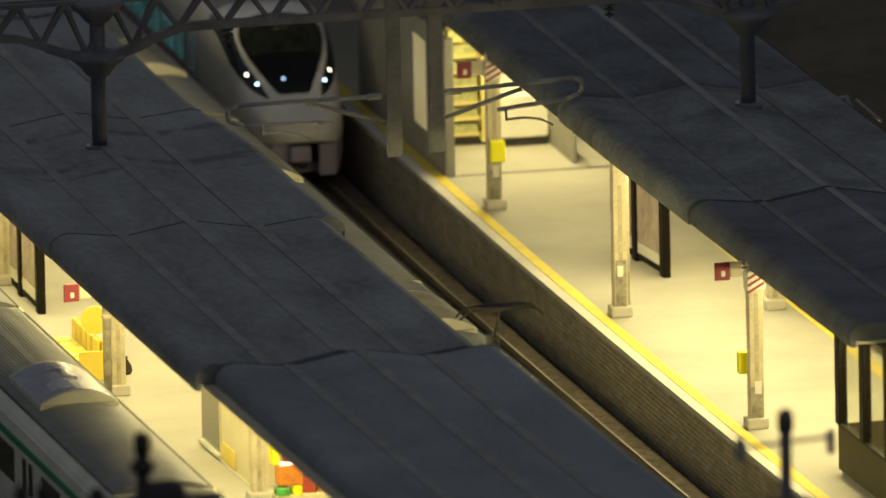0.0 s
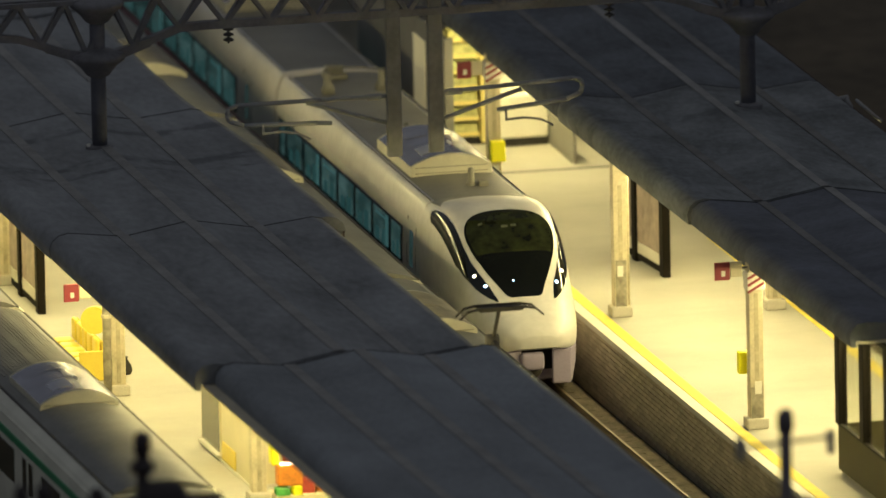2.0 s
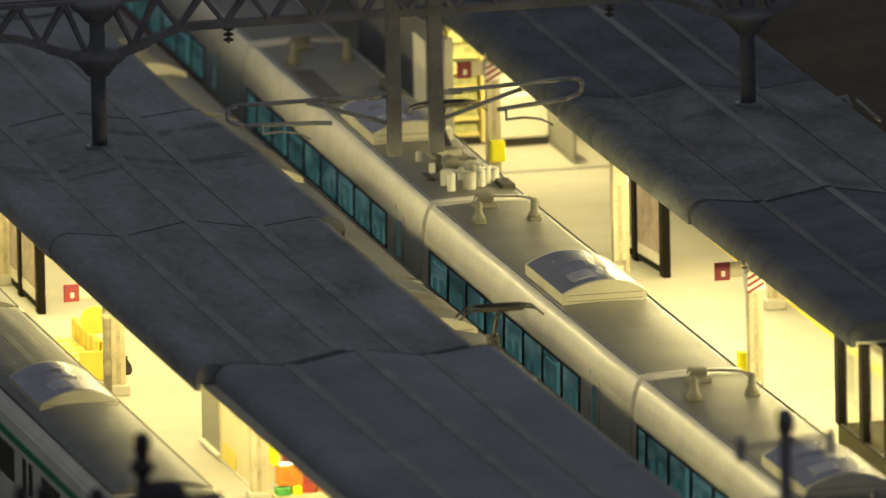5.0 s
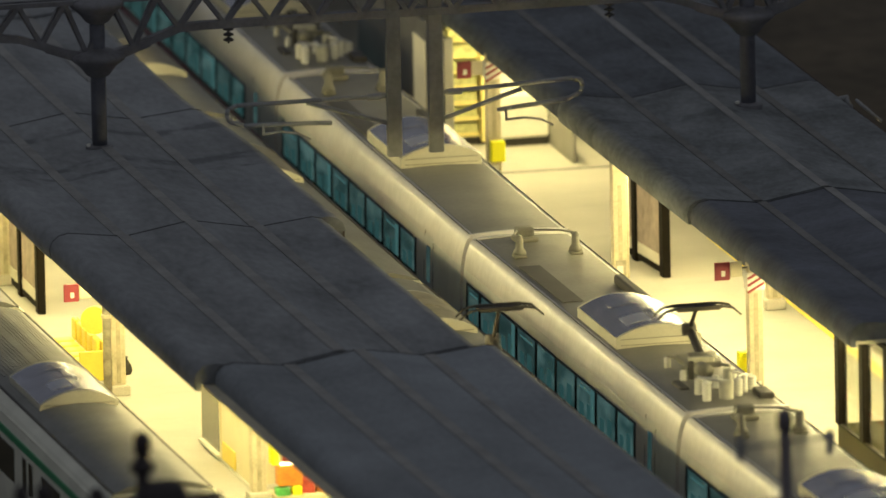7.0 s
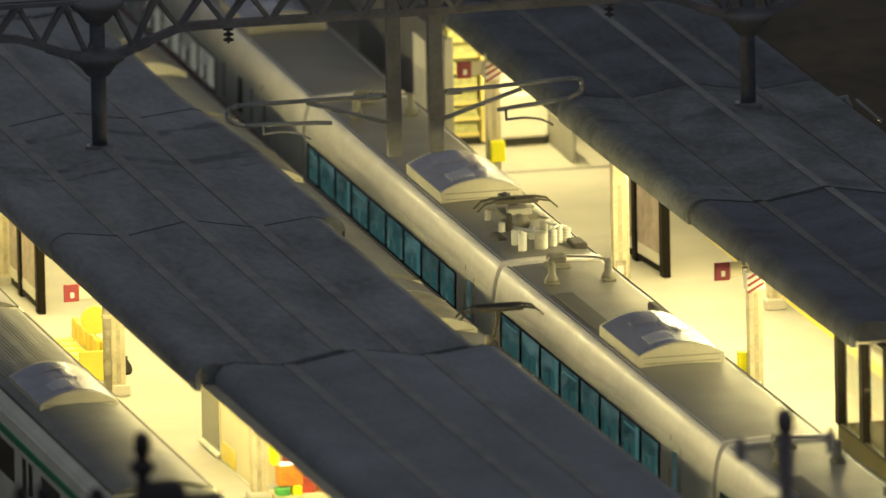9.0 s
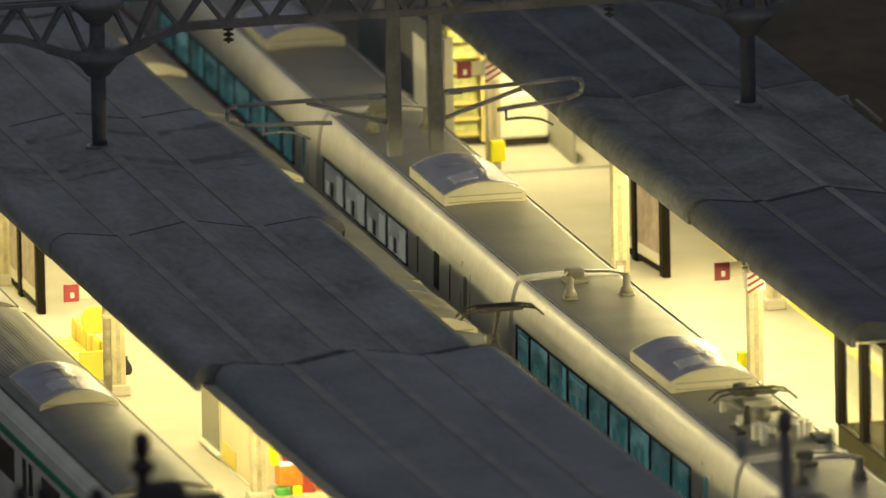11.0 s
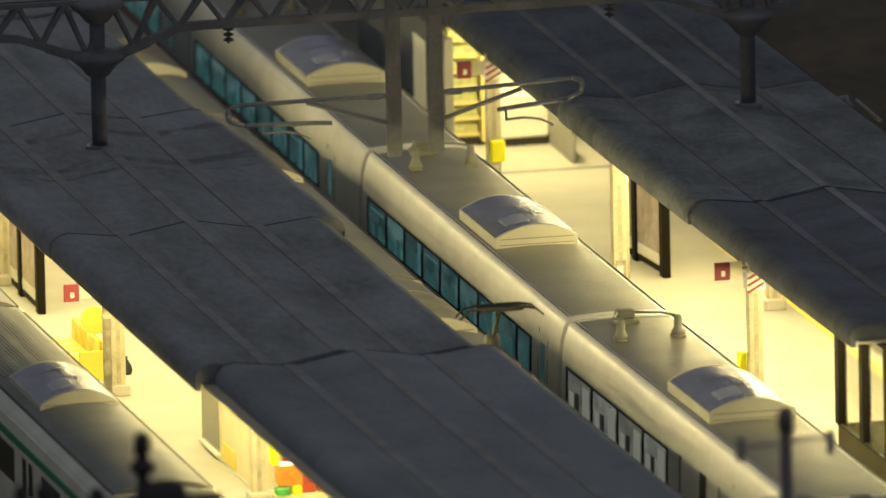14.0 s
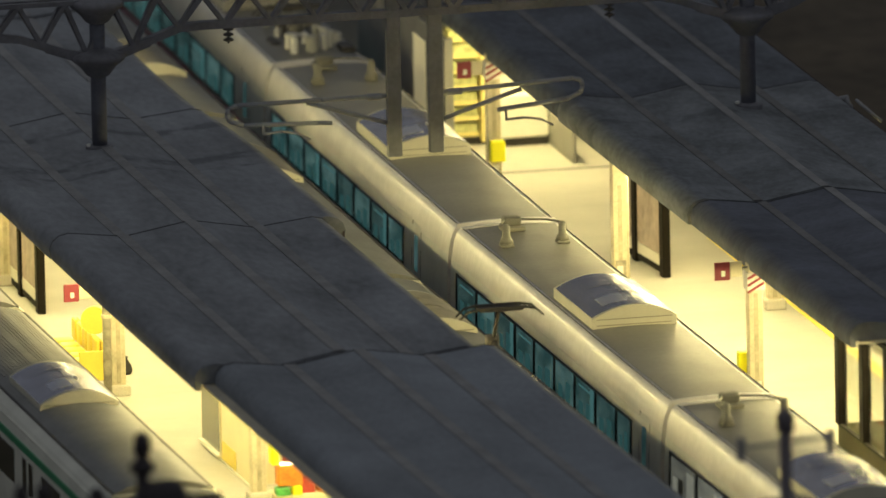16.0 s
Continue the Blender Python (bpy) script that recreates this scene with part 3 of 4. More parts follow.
def windows(parent, posts, material, label):
    """A band of panes between posts, listed from the rear to the front."""
    for sign in (-1, 1):
        band = side_strip("window_band", 1.65, 2.56, posts[-1] - 0.05, posts[0] + 0.10, sign, 0.012, "glass_black", parent, "black window band")
        for k, (rear, front) in enumerate(zip(posts, posts[1:])):
            ya, yb = front + 0.14, rear - 0.14
            w = yb - ya
            pn = side_strip("window_pane", 1.71, 2.50, ya, yb, sign, 0.020, material, band, label)
            if material == "clear_win":
                side_strip("curtain", 1.74, 2.40, ya + 0.08, ya + 0.34 * w, sign, 0.024, "curtain", pn, "pale folded curtain")
                side_strip("seat_back", 1.74, 2.12, ya + 0.50 * w, ya + 0.68 * w, sign, 0.024, "grey_fit", pn, "grey seat back")
                side_strip("seat_back", 1.74, 2.08, ya + 0.74 * w, ya + 0.92 * w, sign, 0.024, "curtain", pn, "white seat back")
            elif w > 0.9:
                # strips laid on the pane, glowing faintly, stand for seat backs, curtain and rack edge
                side_strip("seat_back", 1.72, 2.08 + 0.05 * (k % 3), ya + 0.15 * w, ya + 0.42 * w, sign, 0.022, "teal_seat", pn, "dim seat back behind tinted glass")
                side_strip("seat_back", 1.72, 2.02, ya + 0.60 * w, ya + 0.84 * w, sign, 0.022, "teal_seat", pn, "dim seat back behind tinted glass")
                if k % 3 == 0:
                    side_strip("rack_edge", 2.35, 2.40, ya + 0.1 * w, ya + 0.85 * w, sign, 0.022, "teal_gleam", pn, "glowing strip for a lit luggage rack edge")
                if k % 4 == 2:
                    side_strip("curtain", 1.73, 2.48, ya + 0.02, ya + 0.2 * w, sign, 0.024, "teal_gleam", pn, "curtain behind tinted glass")


def door(parent, y, sign, tint="teal"):
    d = side_strip("door", 1.02, 2.88, y - 0.42, y + 0.42, sign, 0.006, "train_side", parent, "passenger door, white toned greyer for shade")
    side_strip("door_glass", 1.75, 2.62, y - 0.17, y + 0.17, sign, 0.014, tint, d, "narrow tinted door glass")
    for e, top in ((-0.46, 2.78), (0.46, 2.92)):
        side_strip("door_gap", 1.1, top, y + e - 0.022, y + e + 0.022, sign, 0.010, "dark_fit", d, "dark gap beside the door")


def body(car, y0, y1):
    full = mirror(SIDE)
    low = [p for p in SIDE if p[1] <= 2.81]
    b = loft("body", [[(x, y, z) for x, z in full] for y in (y0, y1)], "train_white", car, "", True, True, True)
    for sign in (-1, 1):
        loft("side_panel", [[(sign * (x + 0.003), y, z) for x, z in low[2:]] + [(sign * (x - 0.01), y, z) for x, z in reversed(low[2:])] for y in (y0, y1)], "train_side", car, "body side, white toned greyer for shade", False, True, True)
        side_strip("stripe", 1.46, 1.57, y0, y1, sign, 0.008, "magenta", car, "dark magenta waist stripe")
        loft("skirt", [[(sign * x, y, z) for x, z in ((1.31, 0.27), (1.41, 0.42), (1.458, 0.95), (1.40, 0.95), (1.36, 0.42), (1.28, 0.27))] for y in (y0 + 0.2, y1 - 0.2)], "grey_fit", car, "grey underfloor skirt", False, True, True)
    n = 10
    deck = [(1.13 * (2 * i / n - 1), 3.50 + 0.05 * (1 - (2 * i / n - 1) ** 2)) for i in range(n + 1)]
    ring = deck + [(x, z - 0.05) for x, z in reversed(deck)]
    loft("roof_deck", [[(x, y, z) for x, z in ring] for y in (y0 + 0.06, y1 - 0.03)], "deck", car, "dull grey roof deck", False, True, True)
    for sign in (-1, 1):
        part("drip_rail", beam((sign * 1.155, y0 + 0.05, 3.518), (sign * 1.155, y1 - 0.05, 3.518), 0.016, 0.025), "hatch", car)
    return b


def bogie(car, y):
    bm = box(0, y, 0.52, 2.1, 2.9, 0.3, 0.05, 1)
    b = part("bogie", bm, "dark_fit", car, "dark bogie")
    for dy in (-1.05, 1.05):
        part("wheelset", rod((-0.62, y + dy, 0.43), (0.62, y + dy, 0.43), 0.43, None, 20), "dark_fit", b)


def end_arch(car, y):
    """White raised rim of the roof at a car end."""
    n = 12
    arch = [(1.2 * (2 * i / n - 1), 3.515 + 0.055 * (1 - (2 * i / n - 1) ** 2)) for i in range(n + 1)]
    ring = [(x, z + 0.018) for x, z in arch] + [(x, z - 0.06) for x, z in reversed(arch)]
    loft("roof_rim", [[(x, q, z) for x, z in ring] for q in (y - 0.06, y + 0.06)], "train_white", car, "white roof rim at the car end", False, True, True)


# window posts of the coaches, metres ahead (-) or behind (+) the car's middle
LONG = [9.66, 8.4, 6.6, 4.8, 2.9, 1.0, -0.9, -2.8, -4.7, -6.4]
SHORT = [9.45, 7.55, 5.68, 3.8, 1.93, 0.05, -1.83, -3.7, -5.4]
POSTS = {2: SHORT, 3: LONG, 4: SHORT, 5: LONG, 7: [9.45, 7.45, 5.55, 3.65, 1.8, -0.15, -2.1, -4.07, -6.0, -7.4], 8: SHORT, 9: LONG}


def coach(number):
    car = thing("train_car", put(0), "pearl-white express train coach with teal-lit windows", "train car", "cars of the express train")
    body(car, -HALF, HALF)
    end_arch(car, -HALF + 0.08)
    end_arch(car, HALF - 0.08)
    inner = [(x * 0.90, z * 0.965 + 0.02) for x, z in SIDE]
    loft("gangway", [[(x, y, z) for x, z in mirror(inner)] for y in (HALF - 0.05, HALF + 0.36)], "bellows", car, "grey gangway bellows", False, True, True)
    for y in (-6.9, 6.9):
        bogie(car, y)
    ac_unit(car, {3: -1.1, 5: -1.1, 9: -1.1, 6: 0.3, 4: 0.0}.get(number, -0.15))
    if number == 6:
        windows(car, [9.6, 7.3, 4.95, 2.65, 0.5], "clear_win", "pale lit window")
        for sign in (-1, 1):
            for y, w in ((-0.6, 0.12), (-2.6, 0.55), (-4.0, 0.10)):
                side_strip("service_window", 1.75, 2.62, y - w / 2, y + w / 2, sign, 0.012, "window_dark", car, "dark narrow service window")
            door(car, -5.6, sign, "grey_fit")
    else:
        windows(car, POSTS[number], "teal", "teal-tinted lit window pane")
        for sign in (-1, 1):
            door(car, POSTS[number][-1] - (1.15 if number == 7 else 1.35), sign)
    # the cable crosses the joint on the nearer car's rear end
    if number != 9:
        joint_gear(car, HALF - 0.75)
    if number in (3, 5, 9):
        pg = pantograph(car, -6.0, number == 3)
        pg.location.x = 0.15
        switchgear(car)
    if number in (3, 4):
        part("cable_duct", box(0.80, 2.7, 3.64, 0.22, 2.6, 0.24, 0.04, 1), "hatch", car, "dark cable duct")
        part("walkway_mat", box(-0.72, 4.4, 3.545, 0.5, 4.2, 0.02), "hatch", car, "dark roof walkway mat")
    return car


# nose: distance d behind the tip gives the half width, the roof line and the section
NOSE = 6.2


def curve(d, table):
    for (a, va), (b, vb) in zip(table, table[1:]):
        if d <= b:
            f = (d - a) / (b - a)
            return va + (vb - va) * f
    return table[-1][1]


TOP = [(0.0, 1.40), (0.06, 1.52), (0.2, 1.63), (0.5, 1.78), (0.9, 1.92), (1.3, 2.06), (1.7, 2.26), (2.05, 2.54), (2.4, 2.86), (2.8, 3.20), (3.2, 3.47), (3.6, 3.65), (4.0, 3.75), (4.4, 3.78), (4.9, 3.755), (5.5, 3.66), (6.2, 3.56)]


def top_z(d):
    """The roof line, rounded over its corners."""
    return (curve(max(d - 0.12, 0), TOP) + 2 * curve(d, TOP) + curve(d + 0.12, TOP)) / 4 if d > 0.3 else curve(d, TOP)


def nose_w(d):
    return 1.462 * (1 - max(0.0, 1 - (d + 0.02) / 5.3) ** 2.3) ** 0.26


def nose_z(d, x):
    """Height of the nose's upper surface at d behind the tip, x to the side."""
    w, top, belt = nose_w(d), top_z(d), 1.25
    q = min(abs(x) / w, 0.9999)
    e = 3.0 + 3.6 * min(d / NOSE, 1)
    return belt + (top - belt) * (1 - q ** e) ** (1 / e)


def nose_patch(name, dens, lo_hi, lift, material, parent, label):
    """A panel on the nose: for each d the span of x that it covers."""
    cols = 14
    verts, faces = [], []
    for d in dens:
        a, b = lo_hi(d)
        for j in range(cols + 1):
            x = a + (b - a) * j / cols
            p = Vector((x, d, nose_z(d, x)))
            dx = Vector((0.01, 0, nose_z(d, x + 0.005) - nose_z(d, x - 0.005)))
            dd = Vector((0, 0.02, nose_z(d + 0.01, x) - nose_z(max(d - 0.01, 0), x)))
            n = dx.cross(dd)
            n.normalize()
            verts.append(p + n * lift)
    k = cols + 1
    for i in range(len(dens) - 1):
        for j in range(cols):
            a = i * k + j
            faces.append((a, a + 1, a + k + 1, a + k))
    n0 = len(verts)
    verts += [v - Vector((0, 0, 0.02)) for v in verts]
    rim = [j for j in range(k)] + [i * k + cols for i in range(1, len(dens))] + [(len(dens) - 1) * k + j for j in range(cols - 1, -1, -1)] + [i * k for i in range(len(dens) - 2, 0, -1)]
    for a, b in zip(rim, rim[1:] + rim[:1]):
        faces.append((a, b, b + n0, a + n0))
    return link_mesh(name, verts, faces, material, parent, label, True)


def lead_car():
    car = thing("train_car", put(0), "pearl-white express train lead car with black windscreen and lit headlamps", "train car", "cars of the express train")
    tip = -12.1                # local y of the nose's tip
    back = tip + NOSE
    body(car, back, HALF)
    end_arch(car, HALF - 0.08)
    inner = [(x * 0.90, z * 0.965 + 0.02) for x, z in SIDE]
    loft("gangway", [[(x, y, z) for x, z in mirror(inner)] for y in (HALF - 0.05, HALF + 0.36)], "bellows", car, "grey gangway bellows", False, True, True)
    for y in (-6.4, 6.9):
        bogie(car, y)
    rings = []
    for i in range(36):
        d = NOSE * (i / 35) ** 1.8
        w = nose_w(d)
        low = 0.98 if d > 0.6 else 0.98 + 0.14 * (1 - d / 0.6) ** 2
        half = [(w * 0.90, low), (w * 0.975, low + 0.05), (w * 0.995, low + 0.14)]
        for a in range(0, 19):
            x = w * math.cos(math.pi / 2 * a / 18)
            half.append((x, nose_z(d, x)))
        pts = half + [(-x, z) for x, z in reversed(half[:-1])]
        rings.append([(x, d, z) for x, z in pts])
    nose = loft("nose", rings, "train_white", car, "smooth pearl-white nose", True, True, True)
    nose.location = (0, tip, 0)

    def screen(d):
        h = curve(d, [(1.36, 0.34), (1.43, 0.43), (1.6, 0.50), (1.76, 0.57), (2.1, 0.76), (2.45, 0.93), (2.7, 1.01), (2.95, 1.055), (3.15, 1.055), (3.32, 1.01), (3.46, 0.92), (3.58, 0.78), (3.68, 0.58), (3.75, 0.36), (3.78, 0.2)])
        return -h, h
    ds = [1.36 + 2.42 * i / 40 for i in range(41)]
    ws = nose_patch("windscreen", ds, screen, 0.014, "glass_black", nose, "large black windscreen")
    nose_patch("upper_glass", [2.50 + 1.20 * i / 18 for i in range(19)], lambda d: (screen(d)[0] + 0.05, screen(d)[1] - 0.05), 0.02, "screen_upper", ws, "olive-tinted upper glass with cab behind")
    # pale cab fittings close behind the upper glass
    for x, d, w, h in ((-0.08, 3.14, 0.16, 0.035), (0.14, 3.16, 0.14, 0.03), (-0.66, 3.25, 0.07, 0.03), (-0.60, 3.27, 0.03, 0.03)):
        nose_patch("cab_fitting", [d - h, d + h], lambda q: (x - w / 2, x + w / 2), 0.023, "cab_pale", ws, "pale fitting in the cab")

    def span(d, sign):
        inner_x = curve(d, [(1.26, 0.67), (1.4, 0.69), (1.72, 0.76), (2.07, 0.91), (2.44, 1.06), (2.87, 1.14), (3.28, 1.17), (3.84, 1.21), (4.7, 1.25), (5.2, 1.27), (5.43, 1.31)])
        outer = curve(d, [(1.26, 0.70), (1.47, 0.87), (1.89, 1.09), (2.35, 1.245), (2.85, 1.335), (3.29, 1.365), (3.78, 1.385), (4.41, 1.395), (5.15, 1.39), (5.35, 1.37), (5.43, 1.33)])
        outer = min(outer, nose_w(d) * 0.985)
        return (inner_x, outer) if sign > 0 else (-outer, -inner_x)
    for sign in (-1, 1):
        b = nose_patch("side_glass", [1.26 + 4.17 * i / 34 for i in range(35)], lambda d: span(d, sign), 0.012, "glass_side", nose, "black side window and lamp band")
        for d, x, m, r, lab in ((1.82, 0.86, "lamp_blue", 0.055, "lit bluish headlamp"), (2.15, 1.05, "lamp_warm", 0.055, "lit warm headlamp")):
            bm = bmesh.new()
            bmesh.ops.create_uvsphere(bm, u_segments=14, v_segments=8, radius=r, matrix=Matrix.Translation((sign * x, d, nose_z(d, x) - 0.02)))
            part("headlamp", bm, m, b, lab, True)
    bm = bmesh.new()
    bmesh.ops.create_uvsphere(bm, u_segments=10, v_segments=6, radius=0.026, matrix=Matrix.Translation((-0.18, 1.85, nose_z(1.85, 0.18) + 0.01)))
    part("sensor_lamp", bm, "lamp_blue", nose, "small lit lamp", True)
    # the grey deck runs on forward beside the white hood
    for sign in (-1, 1):
        nose_patch("deck_edge", [5.15 + 1.05 * i / 14 for i in range(15)],
                   lambda d: (lambda a: (a, 1.17) if sign > 0 else (-1.17, -a))(1.17 * (1 - ((d - 5.15) / 1.05) ** 1.7) * 0.985), 0.006, "deck", nose, "dull grey roof deck")
    # skirt and coupler opening
    prow = []
    for i in range(22):
        d = 0.25 + 5.3 * (i / 21) ** 1.6
        prow.append((d, nose_w(d) * 0.985))
    for sign in (-1, 1):
        rows = [p for p in prow if p[1] > 0.42]
        loft("front_skirt", [[(sign * w, d, 1.02), (sign * w * 0.985, d + 0.02, 0.55), (sign * w * 0.93, d + 0.08, 0.16), (sign * (w * 0.93 - 0.06), d + 0.16, 0.16), (sign * (w * 0.985 - 0.07), d + 0.1, 0.55), (sign * (w - 0.07), d + 0.08, 1.02)]
              for d, w in rows], "purple", nose, "mauve front skirt", True, True, True)
    for sign in (-1, 1):
        part("skirt_front", box(sign * 0.60, 0.30, 0.60, 0.46, 0.10, 0.84, 0.04, 2), "purple", nose, "mauve front skirt panel")
    part("obstacle_plate", box(0, 0.95, 0.30, 1.5, 0.12, 0.30, 0.04, 2), "purple", nose, "mauve plough plate")
    part("coupler_cover", box(-0.14, 0.16, 0.78, 0.56, 0.25, 0.42, 0.08, 3), "purple", nose, "pale mauve coupler cover", True)
    # solid black block: the shade inside the opening is put into its colour
    part("coupler_recess", box(0, 0.95, 0.72, 1.9, 0.2, 0.6), "black", nose, "black block for the shaded coupler recess")
    part("coupler", rod((-0.05, 0.30, 0.52), (-0.05, 0.95, 0.52), 0.17, None, 16), "dark_fit", nose, "round dark coupler", True)
    ac_unit(car, -1.2)
    for x, y in ((0.15, -4.5), (-0.1, 1.35)):
        bm = lathe([(0.15, 3.5), (0.14, 3.58), (0.085, 3.64), (0.075, 3.94), (0.05, 3.97)], None, x, y, 12)
        part("antenna", bm, "grey_fit", car, "grey roof antenna", True)
    part("roof_horn", box(0.42, -4.6, 3.60, 0.22, 0.3, 0.14, 0.04, 2), "grey_fit", car)
    windows(car, [9.7, 8.9, 6.95, 4.98, 3.08, 1.17, -0.78, -2.72, -4.0], "teal", "teal-tinted lit window pane")
    for sign in (-1, 1):
        door(car, -5.0, sign)
    joint_gear(car, HALF - 0.75)
    return car


CARS = [lead_car()] + [coach(i) for i in range(2, 10)]


# ---- standing commuter trains ----
C_SIDE = [(1.30, 0.30), (1.42, 0.9), (1.47, 1.3), (1.47, 2.2), (1.44, 2.75), (1.40, 2.95), (1.30, 3.14), (1.12, 3.30), (0.85, 3.42), (0.5, 3.50), (0.0, 3.53)]


def commuter_car(s, off, ac_at, label):
    car = thing("commuter_car", put(s, off), label, "train car", "standing commuter cars")
    L = 9.75
    ring = [(-x, z) for x, z in C_SIDE] + [(x, z) for x, z in reversed(C_SIDE[:-1])]
    low = [p for p in ring if p[1] < 3.31]
    up = [(x, z + 0.004) for x, z in ring if z >= 3.30]
    loft("body", [[(x, y, z) for x, z in low] for y in (-L, L)], "steel_body", car, "brushed steel body", False, True, True)
    loft("roof", [[(x, y, z) for x, z in up] for y in (-L, L)], "commuter_roof", car, "dull grey arched roof", True, True, True)
    for sign in (-1, 1):
        for j in range(10):
            x = sign * (0.12 + j * 0.085)
            z = 3.525 - 0.135 * (abs(x) / 0.95) ** 2.2
            part("roof_rib", beam((x, ac_at + 2.2, z), (x, L - 0.1, z), 0.03, 0.02), "commuter_roof", car)
        part("roof_seam", beam((sign * 1.12, -L, 3.305), (sign * 1.12, L, 3.305), 0.05, 0.04), "dark_fit", car, "dark seam along the roof edge")
        part("gutter", beam((sign * 1.37, -L, 3.02), (sign * 1.37, L, 3.02), 0.06, 0.06), "steel_body", car)
        part("band", box(sign * 1.445, 0, 2.72, 0.05, 2 * L, 0.16), "green", car, "green band under the roof")
        for d in (-7.2, -2.4, 2.4, 7.2):
            dr = part("door", box(sign * 1.465, d, 1.85, 0.03, 1.3, 1.55, 0.01, 1), "steel_body", car)
            for e in (-0.33, 0.33):
                part("door_window", box(sign * 1.483, d + e, 2.15, 0.012, 0.42, 0.75, 0.004, 1), "window_dark", dr)
        for d in (-4.8, 0.0, 4.8):
            part("window", box(sign * 1.47, d, 2.1, 0.03, 1.9, 0.8, 0.01, 1), "window_dark", car)
    for y in (-6.9, 6.9):
        bogie(car, y)
    ac_unit(car, ac_at, 0.90, 3.3, 3.28, "ac_top" if off < -10 else "ac_dull")
    return car


for s, a in ((15.0, 0.4), (-5.0, 0.4), (35.0, 0.4)):
    commuter_car(s, -13.98, a, "steel commuter car with green band standing at the platform")
for s, a in ((15.0, 5.25), (-5.0, 3.25), (-25.0, -3.2), (35.0, -6.0)):
    c = commuter_car(s, -4.4, a, "grey-roofed commuter car standing on the next track")
    if s == 15.0:
        pantograph(c, -2.35, True, 5.31)
        for x in (0.55, 0.8):
            bm = insulator(bmesh.new(), x, -3.2, 3.30, 0.25, 0.07)
            part("porcelain_insulator", bm, "porcelain", c, "", True)

# ---- overhead-line gantry across the tracks ----
def gantry(s):
    g = thing("gantry", put(s), "grey steel truss gantry carrying the overhead line", "gantry")
    for off in (-9.35, 6.52):
        p = part("mast", rod((off, 0, 5.2), (off, 0, 9.3), 0.185, None, 16), "mast_blue", g, "round grey mast", True)
        part("mast_collar", lathe([(0.34, 5.42), (0.34, 5.52), (0.19, 5.56)], None, off, 0, 16), "gantry", p)
        part("foot_bolt", box(off - 0.30, -0.12, 5.58, 0.10, 0.07, 0.07, 0.015, 1), "white", p, "pale bolt end")
        for z in (7.66, 8.95):
            part("clamp", lathe([(0.19, z - 0.46), (0.27, z - 0.42), (0.44, z - 0.20), (0.64, z - 0.04), (0.66, z + 0.04), (0.62, z + 0.11), (0.40, z + 0.18), (0.20, z + 0.24)], None, off, 0, 18), "gantry", p, "round clamp casting", True)
        for sx in (-1, 1):
            part("haunch", beam((off, 0, 7.5), (off + sx * 1.25, 0.0, 7.94), 0.2, 0.16), "gantry", p)

    def low(o):
        """The lower chord rises from the masts to the middle of the span."""
        a = min(abs(o + 9.35), abs(o - 6.52))
        return 7.62 + 0.24 * min(a / 0.9, 1.0) + 0.42 * min(max(a - 0.9, 0.0) / 1.15, 1.0)
    offs = [-16.28 + 0.557 * i for i in range(53)]
    for dy in (-0.17, 0.17):
        part("lower_chord", bar([(o, dy * 0.35, low(o)) for o in offs], 0.12, 0.19), "gantry", g)
        part("upper_chord", beam((offs[0], dy, 9.05), (offs[-1], dy, 9.05), 0.11, 0.11), "gantry", g)
        for i, (a, b) in enumerate(zip(offs, offs[1:])):
            if i % 2 == 0:
                part("diagonal", beam((a, dy * 0.35, low(a)), (b, dy, 9.02), 0.10, 0.10), "gantry", g)
            else:
                part("diagonal", beam((a, dy, 9.02), (b, dy * 0.35, low(b)), 0.10, 0.10), "gantry", g)
    for off, z in ((-2.18, 4.80), (-1.16, 4.84)):
        d = part("dropper", box(off, 0, (z + 9.2) / 2, 0.35, 0.20, 9.2 - z, 0.02, 1), "dropper", g, "grey hanging bracket post")
    arms(g, -2.35, -1)
    arms(g, -1.0, 1)
    for off, z in ((-6.17, 8.22), (3.14, 8.24)):
        bm = rod((off, 0, z - 0.42), (off, 0, z), 0.025)
        for i in range(3):
            lathe([(0.05, z - 0.38 + i * 0.13), (0.13, z - 0.35 + i * 0.13), (0.13, z - 0.32 + i * 0.13), (0.05, z - 0.28 + i * 0.13)], bm, off, 0, 12)
        part("hanging_insulator", bm, "insulator", g, "dark string insulator", True)
    return g


